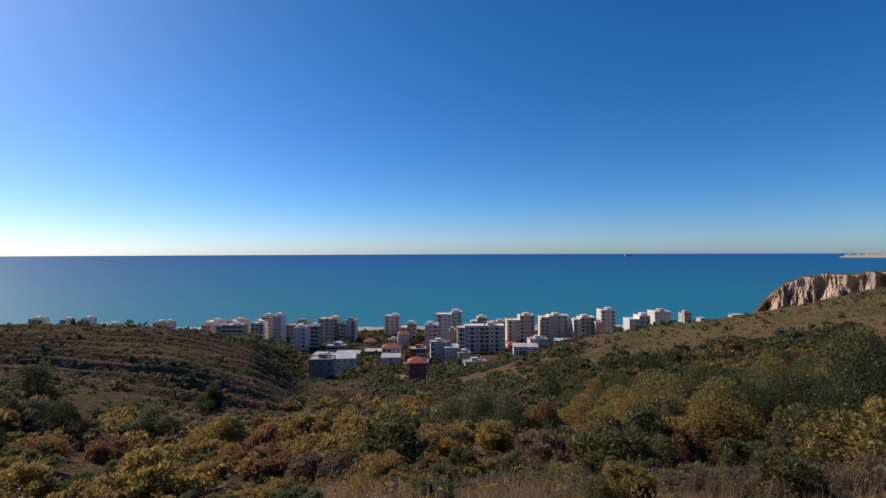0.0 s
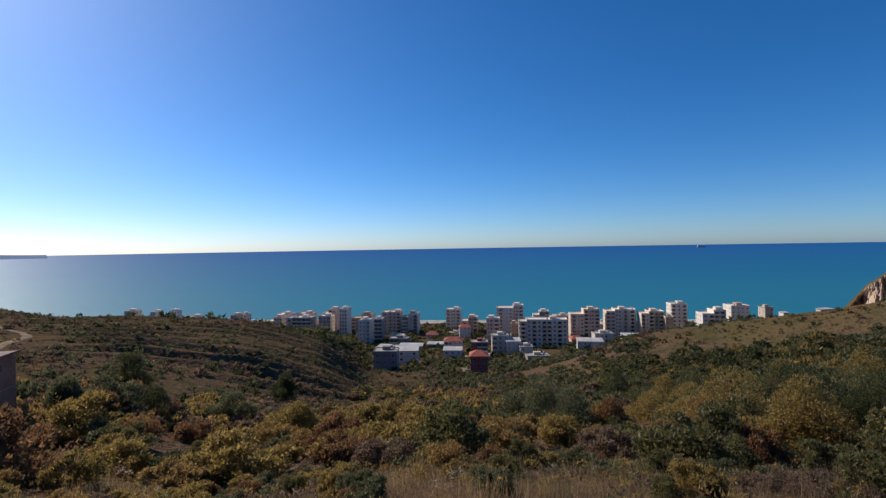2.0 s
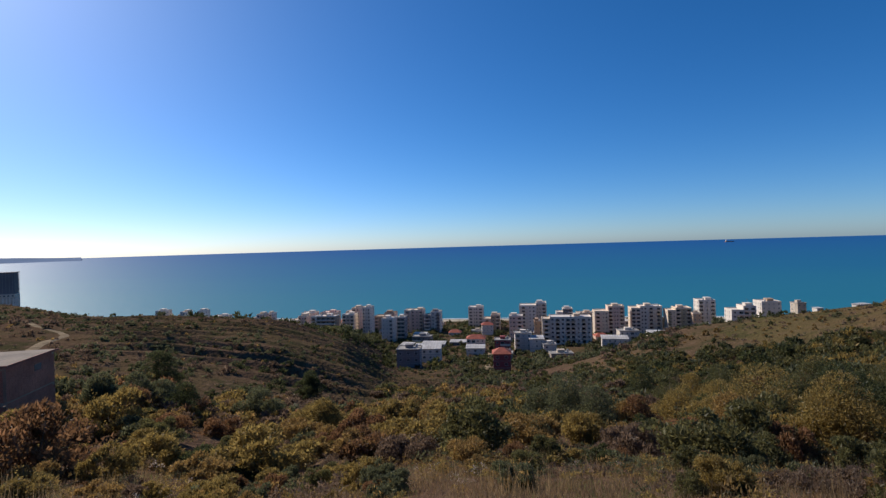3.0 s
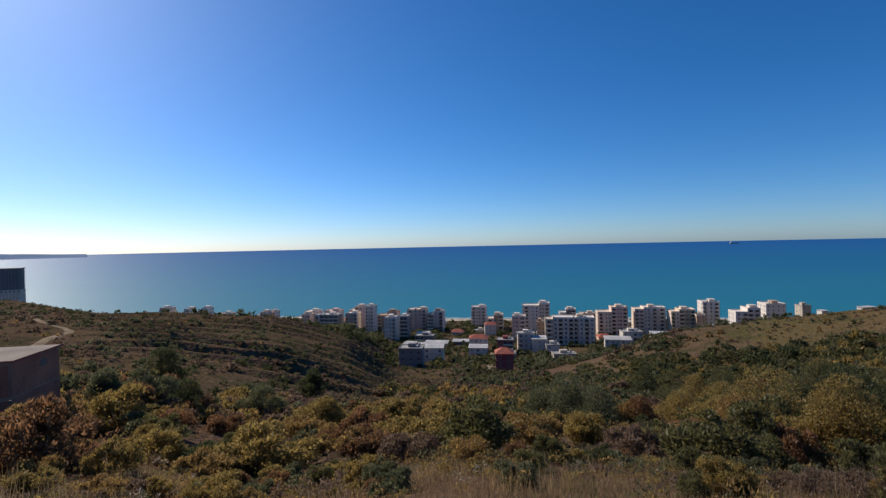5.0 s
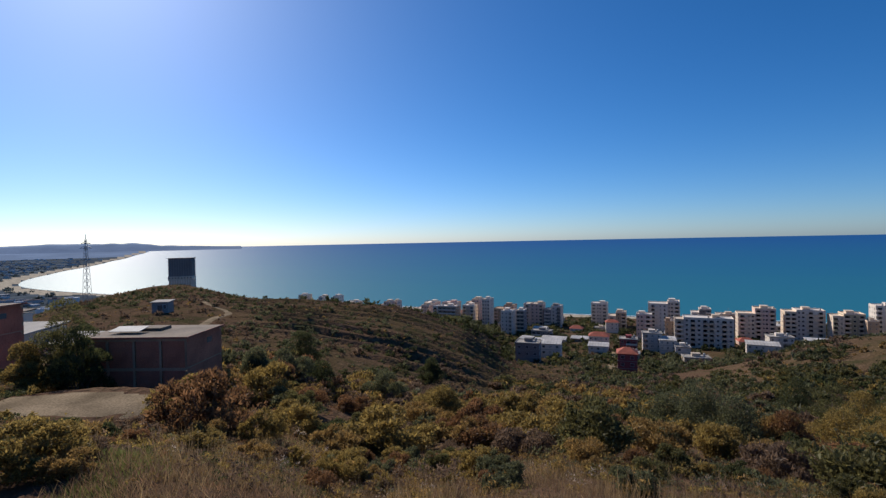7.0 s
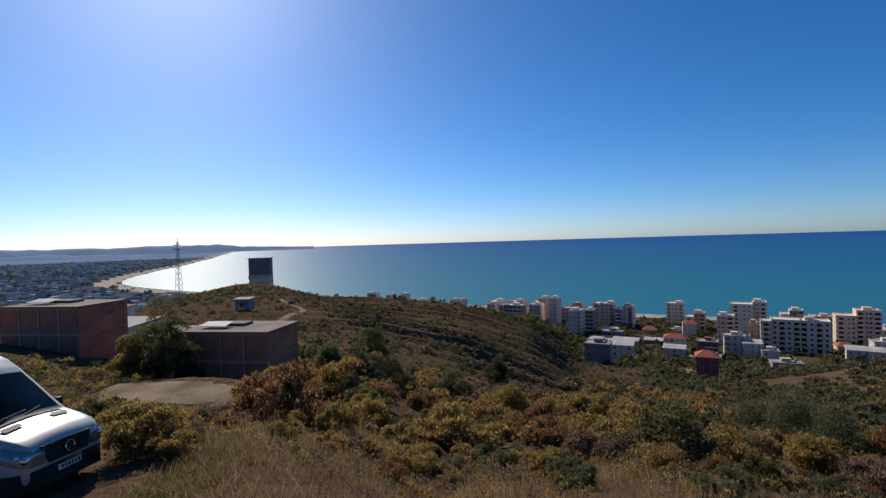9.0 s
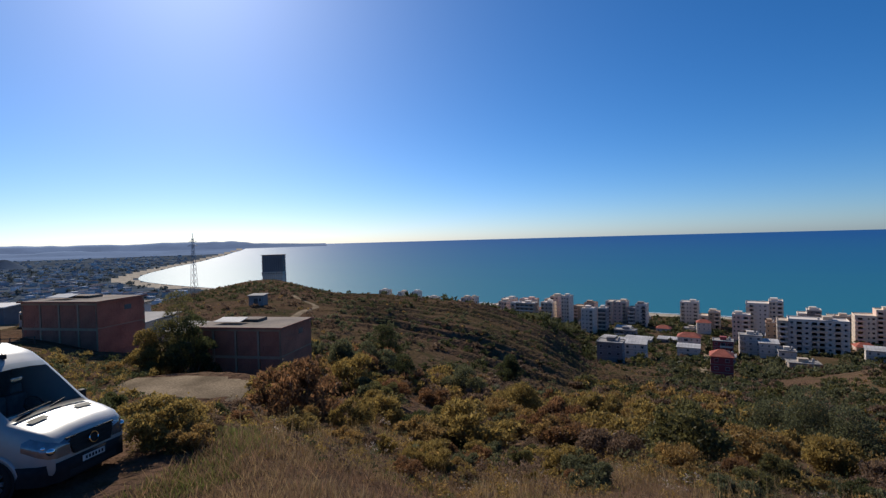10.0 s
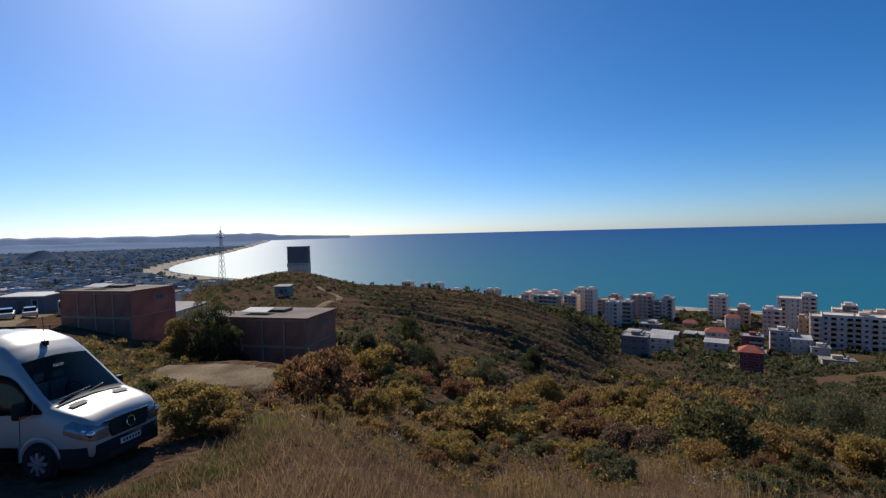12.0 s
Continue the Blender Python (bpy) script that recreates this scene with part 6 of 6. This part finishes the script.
# ---------------------------------------------------------------- dry grass
def grass(name, kind, count, az0, az1, r0, r1, low, high, mat, label, seed, lean=0.35, patch=-1.0):
    rg = np.random.default_rng(seed)
    tufts = count // 14
    vs, done = [], 0
    for _ in range(tufts):
        az, r = az0 + (az1 - az0) * rg.random(), r0 + (r1 - r0) * rg.random() ** 1.2
        x, y = polar(az, r)
        if noise.noise((x * 0.25, y * 0.25, seed)) < patch or math.hypot(x + 13, y - 3) < 3.6 or math.hypot(x + 39.5, y - 21.5) < 6 or (mat is not BLADE and math.hypot(x + 14.6, y - 8.8) < 2.6 and rg.random() < 0.85):
            continue
        z = ground(x, y)
        n = 14
        h = (low + (high - low) * rg.random(n) ** 1.5)
        a = rg.random(n) * 6.283
        c = np.stack([x + rg.normal(size=n) * 0.16, y + rg.normal(size=n) * 0.16, np.full(n, z - 0.03)], 1)
        t = rg.random(n) * 6.283
        tip = c + np.stack([np.cos(a) * h * lean * rg.random(n), np.sin(a) * h * lean * rg.random(n), h], 1)
        side = np.stack([np.cos(t), np.sin(t), 0 * t], 1) * (0.007 + 0.006 * rg.random(n))[:, None]
        vs.append(np.stack([c - side, c + side, tip], 1).reshape(-1, 3))
    p = np.concatenate(vs)
    ob = mesh_object(name, p.tolist(), np.arange(len(p)).reshape(-1, 3).tolist(), mat)
    return tagged(ob, label, "grass", kind="stuff")


STRAW = foliage("dry_straw", (0.36, 0.245, 0.125), (0.23, 0.15, 0.075), 0.45)
STRAW_RED = foliage("reddish_straw", (0.30, 0.175, 0.105), (0.185, 0.115, 0.068), 0.45)
BLADE = foliage("green_grass", (0.21, 0.225, 0.065), (0.135, 0.14, 0.045), 0.45)
grass("grass", "straw", 140000, -50, 84, 4, 32, 0.08, 0.36, STRAW, "dry straw-coloured grass on the near slope", 21, lean=0.9, patch=-0.3)
grass("grass", "red", 105000, -50, 84, 4, 40, 0.08, 0.34, STRAW_RED, "reddish dry weeds on the near slope", 22, lean=1.0, patch=-0.35)
grass("grass", "green", 36000, 50, 80, 9, 30, 0.05, 0.18, BLADE, "short green grass beside the van", 23, lean=0.8, patch=-0.1)
grass("grass", "dull", 45000, -50, 60, 9, 40, 0.08, 0.30, BLADE, "dull green grass among the straw", 26, lean=1.0, patch=0.12)
for i, (kind, n) in enumerate((("brown", 900), ("ochre", 420), ("gold", 380), ("dark", 300), ("olive", 330), ("rust", 160))):
    scrub("weeds", kind, n, -50, 84, 13, 62, 0.25, 0.75, 90, 0.10, "low " + far_words(kind), 160 + i, 0.12, "weeds")
for i, (kind, n) in enumerate((("brown", 240), ("ochre", 120), ("olive", 120), ("gold", 90))):
    scrub("weeds", kind, n, -48, 40, 18, 30, 0.35, 0.9, 150, 0.07, "low " + far_words(kind), 170 + i, 0.1, "weeds")
rg = np.random.default_rng(91)
for kind, az, r, size in (("gold", 65.3, 12.8, 0.95), ("gold", 64.0, 13.6, 0.7), ("ochre", 63.0, 12.0, 0.55), ("brown", 61.5, 13.5, 0.5), ("gold", 51, 18.5, 0.85), ("dark", 63.5, 24, 1.1), ("dark", 66.5, 26, 1.2), ("dark", 60, 21, 0.8),
                          ("dark", 69, 27, 1.1), ("rust", 54.5, 29, 0.75), ("ochre", 52.5, 30, 0.85), ("rust", 50.5, 32, 0.8), ("ochre", 50, 25, 0.9), ("ochre", 57, 30, 1.0), ("brown", 47, 26, 1.0)):
    shrub(kind, *polar(az, r), size, rg)
for i, (kind, n) in enumerate((("brown", 520), ("gold", 420), ("dark", 300), ("olive", 200))):
    scrub("weeds", kind, n, 54, 84, 15, 66, 0.3, 0.9, 70, 0.13, "low " + far_words(kind), 180 + i, 0.0, "weeds")
scrub("seed_heads", "pale", 170, -40, 56, 16, 55, 0.3, 0.65, 70, 0.07, "pale dry seed heads among the bushes", 190, 0.1, "weeds")
for i, (kind, n) in enumerate((("brown", 200), ("ochre", 120), ("gold", 110), ("dark", 70))):
    scrub("weeds", kind, n, 36, 72, 10, 22, 0.15, 0.42, 90, 0.11, "low " + far_words(kind), 200 + i, -0.1, "weeds")
grass("grass", "green", 16000, 55, 73, 9.2, 18, 0.05, 0.2, BLADE, "lush green grass beside the parked van", 24, lean=0.8, patch=-0.3)
grass("grass", "green", 22000, 54, 64, 14, 20, 0.05, 0.18, BLADE, "patch of fresh green grass near the van", 27, lean=0.9, patch=-0.6)
for i, (kind, n) in enumerate((("brown", 260), ("olive", 120), ("ochre", 110), ("rust", 50))):
    scrub("weeds", kind, n, 16, 62, 13, 27, 0.2, 0.6, 150, 0.065, "low " + far_words(kind), 210 + i, 0.05, "weeds")
grass("stalks", "straw", 9000, -48, 62, 12, 34, 0.5, 1.15, STRAW, "tall thin dry stalks among the bushes", 25, lean=0.4, patch=0.05)
